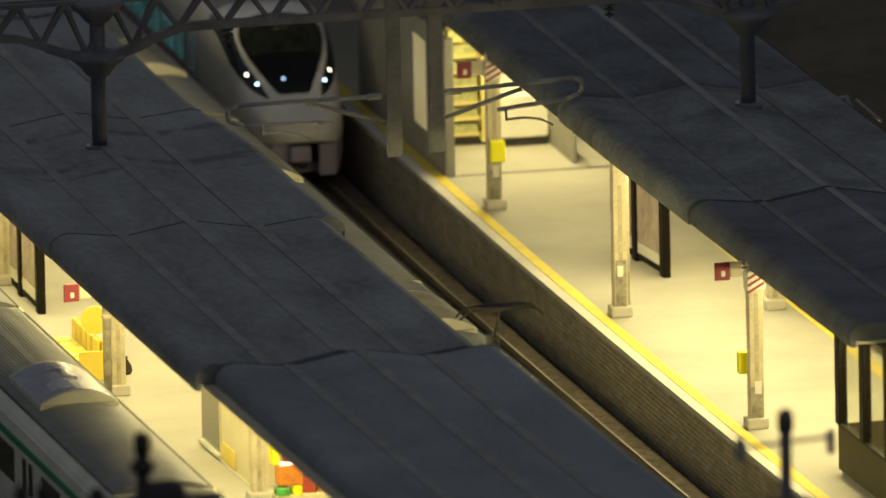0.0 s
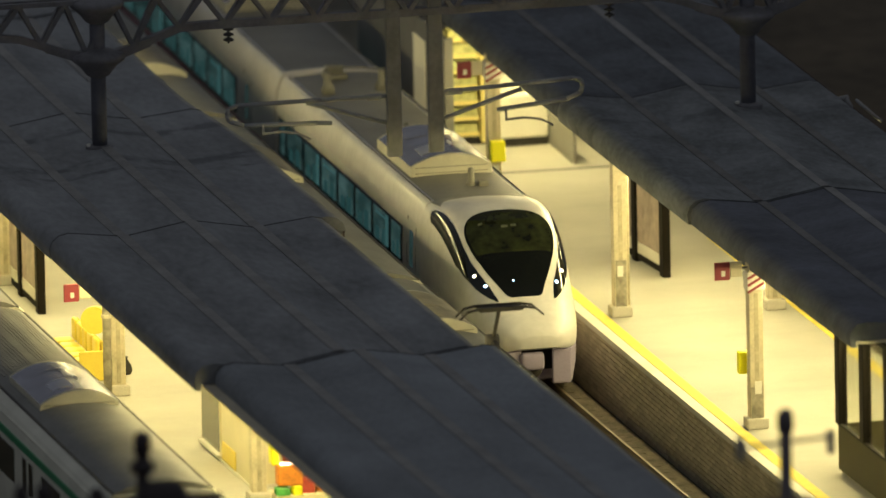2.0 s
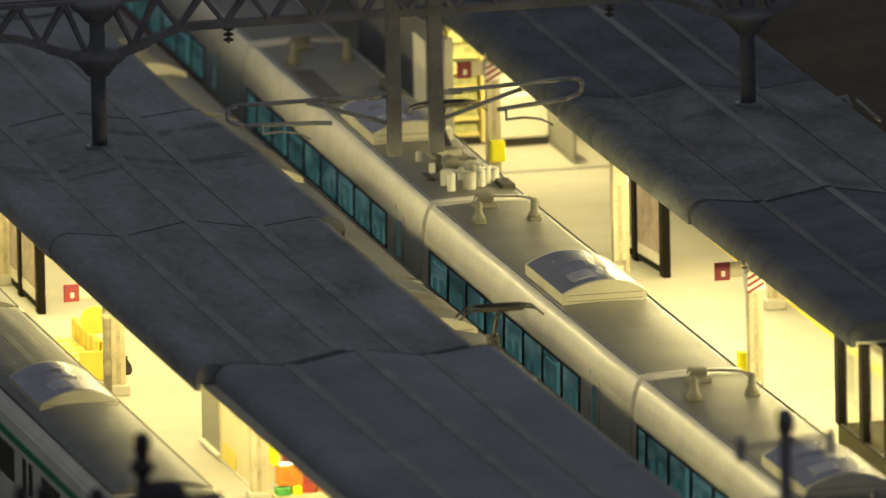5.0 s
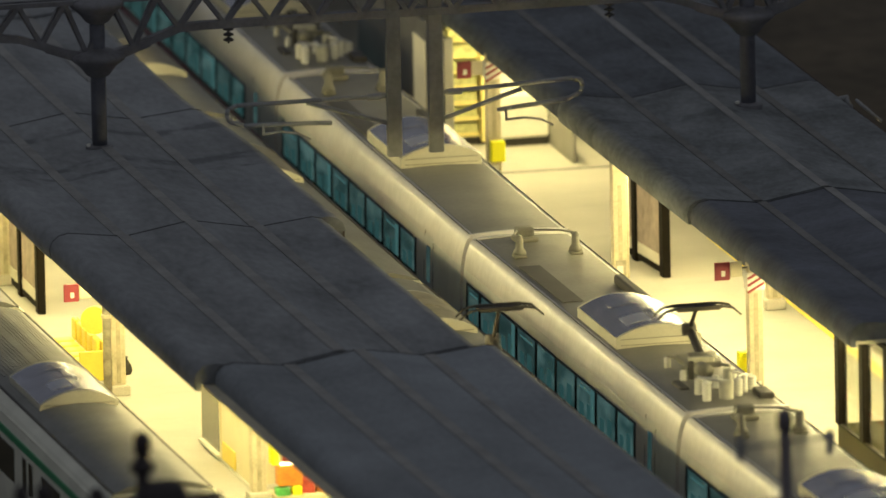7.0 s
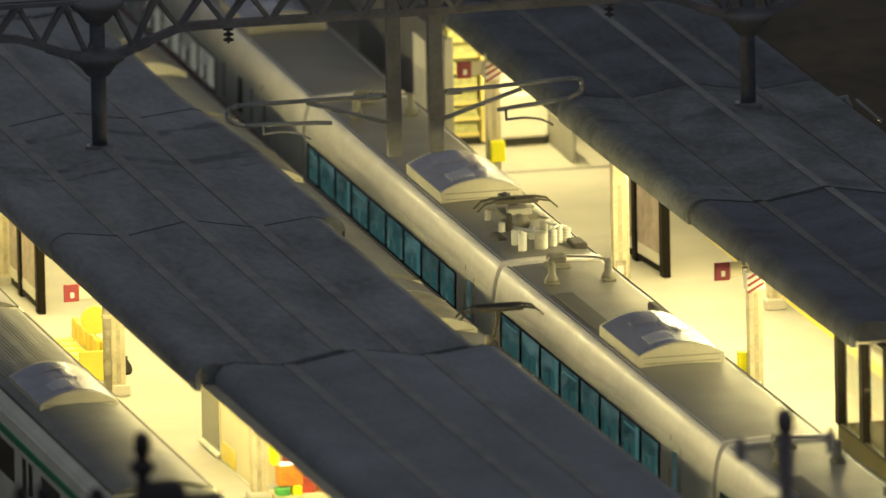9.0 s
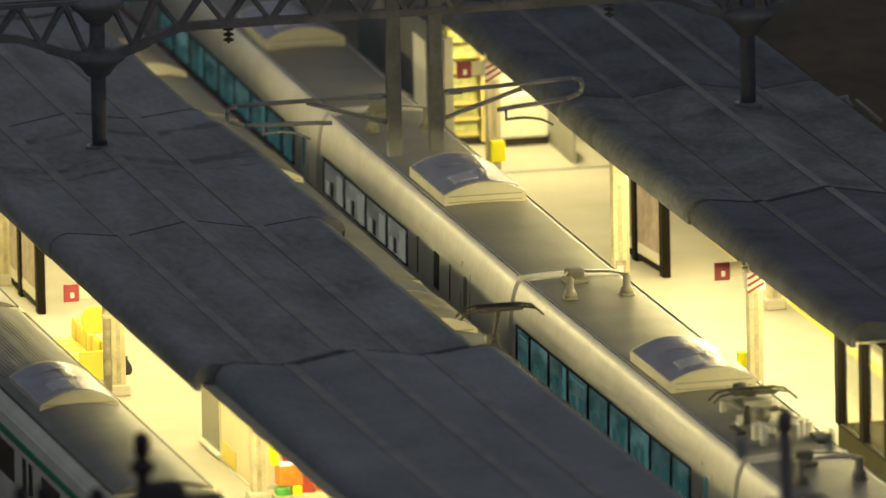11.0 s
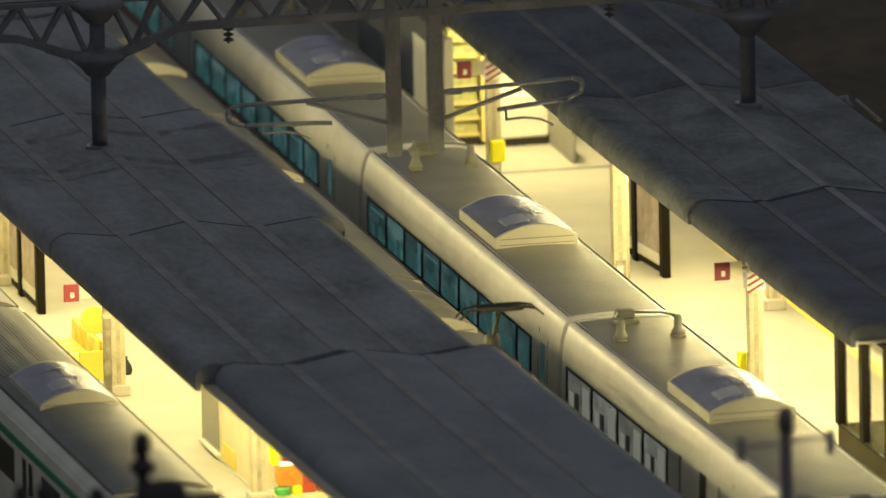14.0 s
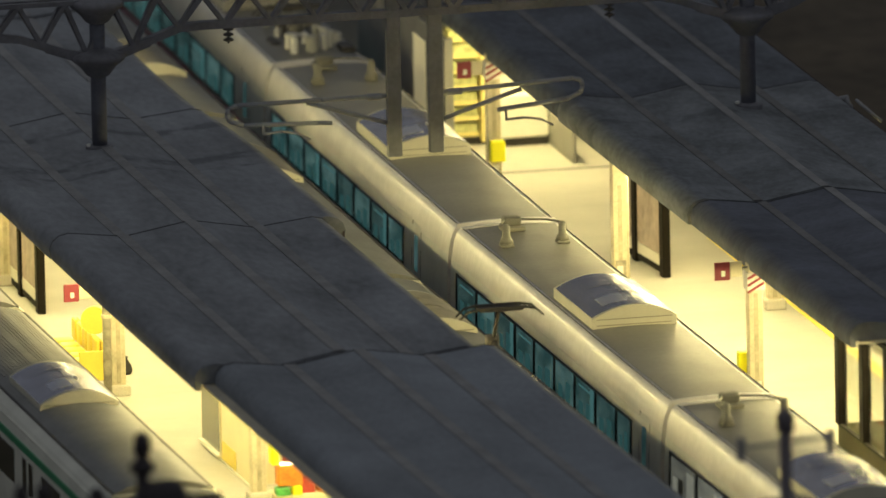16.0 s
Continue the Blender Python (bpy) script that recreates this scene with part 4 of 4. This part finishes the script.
def arms(g, off, sign):
    """Bent tube cantilever with a registration arm."""
    bm = bmesh.new()
    top, low, r = 6.28, 5.62, 0.055
    tip = off + sign * (3.45 if sign > 0 else 3.9)
    pts = [(off, top), (off + sign * 1.6, top + 0.07), (tip - sign * 0.25, top + 0.14), (tip - sign * 0.04, top + 0.08), (tip, top - 0.06), (tip - sign * 0.05, top - 0.22), (tip - sign * 0.4, top - 0.36), (off + sign * 1.7, top - 0.48), (off + sign * 1.35, top - 0.52)]
    if sign < 0:
        pts = [(a, z - 0.04 * abs(a - off)) for a, z in pts]
    for (a, za), (b, zb) in zip(pts, pts[1:]):
        rod((a, 0, za), (b, 0, zb), r, bm, 10)
    part("cantilever_tube", bm, "arm", g, "galvanised bent cantilever tube", True)
    bm = bmesh.new()
    rod((off, 0.04, low), (off + sign * 1.95, 0.04, top - 0.05), r, bm, 10)
    part("strut_tube", bm, "arm", g, "galvanised strut tube", True)
    bm = bmesh.new()
    x, z = (off + 1.55, top - 0.5) if sign > 0 else (off - 3.04, top - 0.46)
    beam((x, -0.05, z), (x, -0.05, z - 0.28), 0.05, 0.05, bm)
    beam((x, -0.05, z - 0.26), (x + 0.45, -0.05, z - 0.23), 0.05, 0.05, bm)
    beam((x + 0.45, -0.05, z - 0.23), (x + 0.85, -0.05, z - 0.30), 0.05, 0.05, bm)
    beam((x + 0.85, -0.05, z - 0.30), (x + 1.15, -0.05, z - 0.46), 0.045, 0.045, bm)
    part("registration_arm", bm, "gantry" if sign > 0 else "arm", g, "registration arm")
    bm = insulator(bmesh.new(), 0, 0, 0, 0.38, 0.085)
    ob = part("rod_insulator", bm, "arm", g, "ribbed rod insulator", True)
    ob.matrix_basis = pose(off + sign * 0.12, 0, top, 0, 90 * sign, 0)


gantry(-2.4)


# ---- foreground gantry tops, close to the viewer ----
def near_mast(s, off, top, bar, steel="silhouette"):
    n = thing("signal_mast", put(s, off), "dark steel mast top with a short cross arm", "mast", "foreground masts")
    part("pole", rod((0, 0, -0.75), (0, 0, top), 0.13, None, 12), steel, n, "", True)
    part("cap", lathe([(0.17, top - 0.3), (0.17, top + 0.05), (0.05, top + 0.16)], None, 0, 0, 12), steel, n, "", True)
    if bar == 0:
        part("collar", lathe([(0.13, top - 0.72), (0.24, top - 0.66), (0.26, top - 0.50), (0.14, top - 0.42)], None, 0, 0, 12), steel, n, "", True)
    if bar > 0:
        part("cross_arm", beam((-bar, 0, top - 0.6), (bar, 0, top - 0.5), 0.07, 0.07), "arm", n)
        for x in (-bar, bar):
            part("end_insulator", rod((x, 0, top - 0.85), (x, 0, top - 0.38), 0.09, None, 10), "arm", n)
        part("bracket_box", box(0, 0, top - 2.25, 1.3, 0.5, 1.1, 0.2, 2), steel, n)
    else:
        part("transformer", box(0.36, 0, top - 1.42, 1.05, 0.6, 1.1, 0.3, 3), steel, n, "dark rounded transformer case")
        part("cross_arm", beam((-2.6, 0, top - 1.25), (1.6, 0, top - 1.3), 0.12, 0.16), steel, n)
        for x in (-2.5, -2.05, -0.95):
            part("end_insulator", lathe([(0.10, top - 1.9), (0.22, top - 1.6), (0.15, top - 1.4), (0.24, top - 1.25), (0.13, top - 1.05), (0.17, top - 0.9 - 0.1 * (x > -1)), (0.04, top - 0.72 - 0.2 * (x > -1))], None, x, 0, 10), steel, n)
    return n


near_mast(58.0, -9.05, 11.65, 0.95, "mast_grey")
near_mast(58.0, -22.47, 12.2, 0)


# ---- columns, signs and furniture of the platforms ----
def column(s, off, extra):
    c = thing("column", put(s, off, 1.1), "cream painted steel column on a concrete foot", "column", "canopy columns")
    part("shaft", box(0, 0, 1.95, 0.34, 0.28, 3.9, 0.025, 2), "column", c)
    # flat darker strip: the shade inside the web's recess is put into its colour
    part("web_recess", box(0.0, -0.142, 1.75, 0.10, 0.014, 2.9), "column_web", c, "darker strip for the shaded web recess")
    part("foot", box(0, 0, 0.13, 0.52, 0.46, 0.26, 0.04, 2), "concrete", c, "concrete column foot")
    if s == 0.15:
        part("worn_panel", box(0.0, -0.156, 0.82, 0.26, 0.012, 1.12), "column_grey", c, "scuffed lower panel with stickers")
        part("notice", box(-0.02, -0.166, 1.12, 0.14, 0.012, 0.26), "white", c, "small white notice")
    if extra:
        part("worn_panel", box(0.0, -0.156, 0.62, 0.28, 0.012, 0.75), "column_grey", c, "scuffed lower panel")
        part("notice", box(0.02, -0.165, 0.98, 0.16, 0.012, 0.30), "white", c, "small white notice")
        n = part("notice_band", box(0, 0, 3.48, 0.43, 0.35, 0.42, 0.02, 1), "white", c, "red and white striped band")
        for i in range(3):
            z = 3.34 + 0.16 * i
            part("stripe", beam((-0.20, -0.182, z - 0.11), (0.20, -0.182, z + 0.11), 0.01, 0.06), "red", n)
    return c


def yellow_box(s, off, z):
    y = thing("help_box", put(s, off, z), "bright yellow box fixed to a column", "call box", "yellow column boxes")
    part("case", box(0, 0, 0, 0.36, 0.22, 0.52, 0.03, 2), "lemon", y)
    part("face", box(-0.0, -0.115, 0.02, 0.26, 0.01, 0.34), "lemon", y)


def hanging_sign(s, off, z, rise):
    h = thing("hanging_sign", put(s, off, z), "square red sign with a white mark under the canopy", "sign", "red platform signs")
    part("plate", box(-0.16, 0, 0, 0.36, 0.06, 0.42, 0.01, 1), "red", h)
    part("side_plate", box(0.17, 0, 0.03, 0.28, 0.06, 0.36, 0.01, 1), "cream", h)
    part("mark", box(-0.14, -0.034, -0.05, 0.09, 0.008, 0.13), "white", h)
    part("hanger", rod((0, 0, 0.15), (0, 0, rise), 0.018), "gantry", h)
    part("bracket", beam((0.2, 0.03, 0.05), (0.62, 0.03, 0.05), 0.03, 0.05), "gantry", h)


for s in (-39.0, -26.0, -13.0, 0.15, 13.1, 26.1):
    column(s, 2.66, s in (-13.0, 13.1))
for s in (0.5, 13.5):
    column(s, 6.34, False)
yellow_box(-12.72, 2.70, 2.6)
yellow_box(12.8, 2.50, 2.6)
hanging_sign(13.2, 2.04, 4.86, 0.2)
hanging_sign(-13.0, 2.12, 4.62, 0.2)
hanging_sign(4.9, -11.5, 3.6, 1.38)
for s in (-8.0, 4.9, 17.0, 29.0):
    column(s, -10.6 if s < 10 else -10.04, False)
    column(s, -7.4, False)
pipe = thing("drain_pipe", put(5.1, -10.88, 1.1), "grey rainwater pipe beside a column", "pipe")
part("pipe", rod((0, 0, 0), (0, 0, 3.85), 0.10, None, 12), "column_grey", pipe, "", True)
part("pipe_clip", lathe([(0.13, 1.9), (0.13, 1.98)], None, 0, 0, 12), "column", pipe)
pipe2 = thing("drain_pipe", put(0.2, 2.87, 1.1), "cream rainwater pipe beside a column", "pipe")
part("pipe", rod((0, 0, 0), (0, 0, 3.85), 0.03, None, 12), "column", pipe2, "", True)


def ad_board(s_near, off, bays, label):
    a = thing("notice_board", put(s_near, off, 1.1, 4.8 if off > 0 else 0), label, "notice board", "platform notice boards")
    ends = [0.0, 2.1, 3.55 if off > 0 else 4.2, 6.3][:bays + 1]
    for y in ends:
        part("post", box(0, y, 1.25, 0.20, 0.30, 2.5, 0.02, 1), "frame_dark", a, "dark bronze post")
    for y0, y1 in zip(ends, ends[1:]):
        y, w = (y0 + y1) / 2, y1 - y0 - 0.26
        pn = part("panel", box(0, y, 1.42, 0.08, w, 1.85, 0.01, 1), "poster", a, "faded poster panel")
        part("white_strip", box(-0.01, y, 0.36, 0.07, w, 0.26), "white", a, "white lower panel")
        part("bottom_rail", box(0, y, 0.14, 0.08, w, 0.16, 0.01, 1), "frame_dark", a)
        part("top_rail", box(0, y, 2.42, 0.10, w, 0.14, 0.01, 1), "frame_dark", a)
    # no lamp: a glowing box paints in the lamp reflection at the board's top
    part("header_glint", box(-0.05, ends[-1] - 0.8, 2.58, 0.10, 0.9, 0.14, 0.02, 1), "tube", a, "glowing white box for a lamp reflection")
    return a


ad_board(-3.85, 4.75, 2, "dark-framed notice board with faded posters on the platform")
ad_board(-4.5, -10.45, 3, "dark-framed notice board with pale posters on the platform")


def shelter():
    w = thing("waiting_room", put(18.3, 3.27, 1.1), "glazed waiting room with dark posts and olive panels", "waiting room")
    part("dado_panel", box(0, -4.0, 0.62, 0.08, 8.0, 1.06, 0.01, 1), "dado", w, "olive lower wall panel")
    part("end_dado", box(1.3, 0.0, 0.62, 2.6, 0.08, 1.06, 0.01, 1), "dado", w, "olive lower wall panel")
    part("plinth", box(1.3, -4.0, 0.05, 2.5, 7.9, 0.10), "concrete", w)
    part("sill", box(-0.01, -4.0, 1.17, 0.13, 8.0, 0.05, 0.01, 1), "frame_dark", w)
    for y in (-0.1, -2.2, -4.3, -6.4, -7.95):
        part("post", box(0.02, y, 2.45, 0.22, 0.34, 2.6, 0.02, 1), "frame_dark", w, "dark bronze post")
    for y in (-1.15, -3.25, -5.35):
        pn = part("pane", box(0, y, 2.45, 0.02, 1.8, 2.5), "glass", w, "clear glass pane")
        pn.visible_shadow = False
    part("head_rail", box(0, -4.0, 3.78, 0.14, 8.0, 0.10), "frame_dark", w)
    for y in (-1.4, -2.3, -3.2, -4.1):
        st = part("seat", box(1.1, y, 0.45, 0.45, 0.5, 0.08, 0.03, 2), "panel_grey", w, "grey seat")
        part("seat_back", box(1.34, y, 0.85, 0.08, 0.5, 0.7, 0.03, 2), "panel_grey", st)


shelter()


def bench(s, off):
    b = thing("bench", put(s, off, 1.1), "row of moulded yellow seats facing the track", "bench")
    for i in range(5):
        y = i * 0.58
        st = part("seat", box(-0.28, y, 0.42, 0.46, 0.48, 0.14, 0.065, 3), "bench", b, "moulded yellow seat", True)
        part("seat_back", box(0.0, y, 0.70, 0.12, 0.46, 0.52, 0.055, 3), "bench", st, "", True)
        part("seat_lip", rod((-0.50, y - 0.2, 0.40), (-0.50, y + 0.2, 0.40), 0.06, None, 10), "bench", st, "", True)
    part("end_panel", box(-0.18, -0.32, 0.36, 0.62, 0.06, 0.72, 0.02, 1), "bench", b)
    part("back_board", box(0.1, 1.15, 0.62, 0.05, 2.9, 0.62, 0.02, 1), "bench", b, "yellow back board")
    part("disc", rod((0.0, 0.16, 1.34), (0.05, 0.27, 1.34), 0.33, None, 28), "bench", b, "round yellow panel")
    part("base_beam", box(-0.1, 1.15, 0.15, 0.2, 2.8, 0.3, 0.02, 1), "bench", b)


bench(2.95, -10.68)
bag = thing("rubbish_bag", put(2.75, -9.95, 1.1), "small black bag standing by a column", "bag")
part("sack", lathe([(0.13, 0), (0.17, 0.08), (0.14, 0.22), (0.05, 0.36), (0.07, 0.42)], None, 0, 0, 10), "black", bag, "", True)


def kiosk_left():
    k = thing("kiosk", put(13.0, -8.62, 1.1), "cream platform kiosk with a dark window", "kiosk")
    part("wall_panel", box(0, 0, 1.3, 2.5, 5.0, 2.6, 0.03, 1), "cream", k)
    part("window", box(-1.26, 1.40, 1.05, 0.03, 1.85, 1.75), "window_dark", k, "dark window")
    part("window_frame", box(-1.255, 0.42, 1.05, 0.06, 0.05, 1.85), "cream", k)
    part("ledge", box(-1.30, 1.4, 0.12, 0.12, 1.9, 0.05), "white", k)
    part("poster", box(-1.262, -0.4, 0.30, 0.03, 1.3, 0.42), "bench", k, "yellow-orange poster")
    part("plinth", box(0, 0, 0.03, 2.56, 5.06, 0.06), "coping", k)


kiosk_left()


def goods_stand(s, off):
    g = thing("goods_stand", put(s, off, 1.1), "stall with bright orange, red and green packs", "goods stand")
    part("counter", box(0, 0, 0.08, 2.0, 0.7, 0.16, 0.02, 1), "cream", g)
    for x, y, z, w, h, m in ((-0.62, -0.15, 0.60, 0.58, 0.48, "goods_orange"), (-0.61, -0.1, 0.98, 0.26, 0.20, "goods_red"), (-0.92, 0.05, 1.06, 0.18, 0.50, "lemon"), (-0.24, -0.05, 0.64, 0.18, 0.14, "goods_green"),
                             (-0.21, -0.1, 0.31, 0.36, 0.44, "goods_red"), (0.2, -0.05, 0.42, 0.36, 0.5, "goods_orange"), (0.6, 0.0, 0.36, 0.34, 0.4, "goods_red"), (-0.80, -0.22, 0.24, 0.32, 0.18, "goods_green"), (-0.47, -0.2, 0.24, 0.22, 0.24, "lemon")):
        part("pack", box(x, y, z, w, 0.32, h, 0.03, 1), m, g)
    part("lit_strip", box(-0.58, -0.20, 0.865, 0.5, 0.10, 0.03), "tube", g, "lit strip")


goods_stand(16.85, -8.70)


def kiosk_right():
    k = thing("shop_kiosk", put(-20.9, 3.3, 1.1), "lit platform shop with rows of shelves", "kiosk")
    part("back_wall", box(1.3, 0.6, 1.4, 3.2, 0.08, 2.8), "cream", k)
    part("plinth", box(0.45, 0.25, 0.09, 0.95, 0.55, 0.18), "black", k)
    for i in range(7):
        z = 0.26 + 0.4 * i
        sh = part("shelf", box(0.38, 0.2, z, 0.80, 0.55, 0.05), "cream", k)
        part("goods_pack", box(0.38, 0.24, z + 0.15, 0.76, 0.40, 0.24, 0.02, 1), "shelf_olive", sh, "row of packed goods")
        part("price_rail", box(0.38, -0.08, z + 0.02, 0.80, 0.02, 0.10), "shop_yellow", sh)
    part("side_panel", box(0.84, 0.1, 1.35, 0.12, 0.7, 2.5), "shop_yellow", k, "pale yellow side panel")
    v = thing("freezer_chest", put(-20.8, 5.1, 1.1), "white chest with dark base and grey end panel", "display chest")
    part("chest", box(0, 0, 0.75, 1.25, 0.9, 1.1, 0.06, 2), "white", v)
    part("base", box(0, 0, 0.1, 1.2, 0.86, 0.2), "black", v)
    part("upper_case", box(-0.1, 0.2, 1.7, 1.1, 0.5, 0.8, 0.05, 2), "white", v)
    part("end_panel", box(0.68, -1.5, 0.42, 0.08, 3.2, 0.84, 0.03, 1), "panel_grey", v)


kiosk_right()


def stair_wall():
    w = thing("stair_enclosure", put(-17.2, 2.42, 1.1), "grey panelled stair enclosure with a lit window strip", "stair enclosure")
    part("panel", box(0, 5.0, 1.75, 0.10, 10.0, 3.5, 0.01, 1), "panel_grey", w)
    part("end_post", box(0.06, -0.02, 1.75, 0.24, 0.2, 3.5, 0.02, 1), "panel_grey", w)
    part("window_strip", box(-0.06, 2.7, 1.9, 0.02, 1.35, 2.25), "lit_strip", w, "lit window strip")


stair_wall()


joint = sweep("floor_joint", slab(2.4, 7.0, 1.085, 1.105), -17.25, -17.1, "seam", None)
tagged(joint, "dark expansion joint across the platform floor", "floor joint", kind="structure")


gb = thing("gutter_bracket", put(-3.6, 9.14, 5.1), "pale broken gutter bracket at the canopy edge", "bracket")
bm = rod((-0.10, 0.35, 0.02), (0.16, 0.1, 0.12), 0.085)
part("outlet", bm, "arm", gb, "pale gutter outlet", True)
part("hook", rod((0.12, 0.1, 0.10), (0.24, 0.0, -0.12), 0.06), "arm", gb, "", True)
part("stay_rod", rod((0.30, -0.2, 0.12), (0.62, -1.3, -0.20), 0.04), "arm", gb, "pale stay rod", True)
part("clip", box(-0.05, 0.2, -0.02, 0.12, 0.2, 0.1, 0.02, 1), "arm", gb)


# ---- the bricks of the platform wall beside the track ----
def brick_face(wall, off, z0, rows, pitch, rise):
    """Courses of bricks, proud of their mortar: single pieces on the nearest stretch, one joined mesh beyond."""
    rnd = random.Random(7)
    w, h, dpt, c = pitch - 0.022, rise - 0.018, 0.035, 0.006
    verts = [(-dpt / 2, -w / 2, -h / 2), (-dpt / 2, w / 2, -h / 2), (-dpt / 2, w / 2, h / 2), (-dpt / 2, -w / 2, h / 2),
             (dpt / 2, -w / 2 - c, -h / 2 - c), (dpt / 2, w / 2 + c, -h / 2 - c), (dpt / 2, w / 2 + c, h / 2 + c), (dpt / 2, -w / 2 - c, h / 2 + c)]
    faces = [(3, 2, 1, 0), (0, 1, 5, 4), (1, 2, 6, 5), (2, 3, 7, 6), (3, 0, 4, 7), (4, 5, 6, 7)]
    shared = bpy.data.meshes.new("brick")
    shared.from_pydata(verts, [], faces)
    shared.materials.append(M["brick_piece"])
    far_v, far_f = [], []
    for r in range(rows):
        for i in range(-60, 62):
            s = (i + (0.5 if r % 2 else 0.0)) * pitch
            m = put(s, off + rnd.uniform(-0.006, 0.006), z0 + (r + 0.5) * rise)
            if 3.0 < s < 12.7:
                ob = new("brick", shared)
                ob.parent = wall
                ob.matrix_basis = m
            else:
                k = len(far_v)
                far_v += [m @ Vector(v) for v in verts]
                far_f += [tuple(q + k for q in f) for f in faces]
    me = bpy.data.meshes.new("brickwork")
    me.from_pydata([tuple(v) for v in far_v], [], far_f)
    me.materials.append(M["brick_rest"])
    ob = new("brickwork", me)
    ob.parent = wall
    ob["kind"] = "stuff"


def vary(name, joined):
    """Brick colour that changes from piece to piece, with soot over it."""
    m = mat(name, (0.45, 0.40, 0.315), 0.88, var=0.16, fine=22, coarse=1.1, bump=0.3)
    nt = m.node_tree
    b = nt.nodes["Principled BSDF"]
    base = b.inputs["Base Color"].links[0].from_socket
    src = nt.nodes.new("ShaderNodeNewGeometry").outputs["Random Per Island"] if joined else nt.nodes.new("ShaderNodeObjectInfo").outputs["Random"]
    rp = nt.nodes.new("ShaderNodeValToRGB")
    rp.color_ramp.elements[0].color, rp.color_ramp.elements[1].color = (0.84, 0.83, 0.82, 1), (1.14, 1.13, 1.10, 1)
    nt.links.new(src, rp.inputs["Fac"])
    mx = nt.nodes.new("ShaderNodeMixRGB")
    mx.blend_type, mx.inputs["Fac"].default_value = "MULTIPLY", 1.0
    nt.links.new(base, mx.inputs["Color1"])
    nt.links.new(rp.outputs["Color"], mx.inputs["Color2"])
    nt.links.new(mx.outputs[0], b.inputs["Base Color"])
    return m


M["brick_piece"], M["brick_rest"] = vary("brick_piece", False), vary("brick_rest", True)
brick_face(WALLS[0], 1.838, -0.70, 14, 0.46, 0.119)


# ---- what moves: the express runs in and slows down ----
def motions():
    joint = [(0.0, -44.75), (0.5, -38.2), (1.0, -31.75), (1.5, -25.45), (2.0, -19.2), (2.5, -12.95), (3.0, -6.8), (3.5, -0.65), (4.2, 7.95), (5.2, 20.25), (6.3, 33.8), (7.0, 42.4), (7.5, 48.4),
             (8.0, 54.35), (8.5, 60.25), (9.0, 66.1), (9.2, 68.4), (10.2, 79.7), (11.3, 91.5), (11.5, 93.55), (12.0, 98.25), (12.5, 102.6), (13.0, 106.75), (13.5, 110.4), (14.0, 113.65),
             (14.5, 117.0), (15.0, 120.1), (15.5, 121.95), (16.0, 123.1)]
    for i, car in enumerate(CARS):
        walk(car, [(t, put(s + CAR / 2 - i * CAR)) for t, s in joint])


motions()
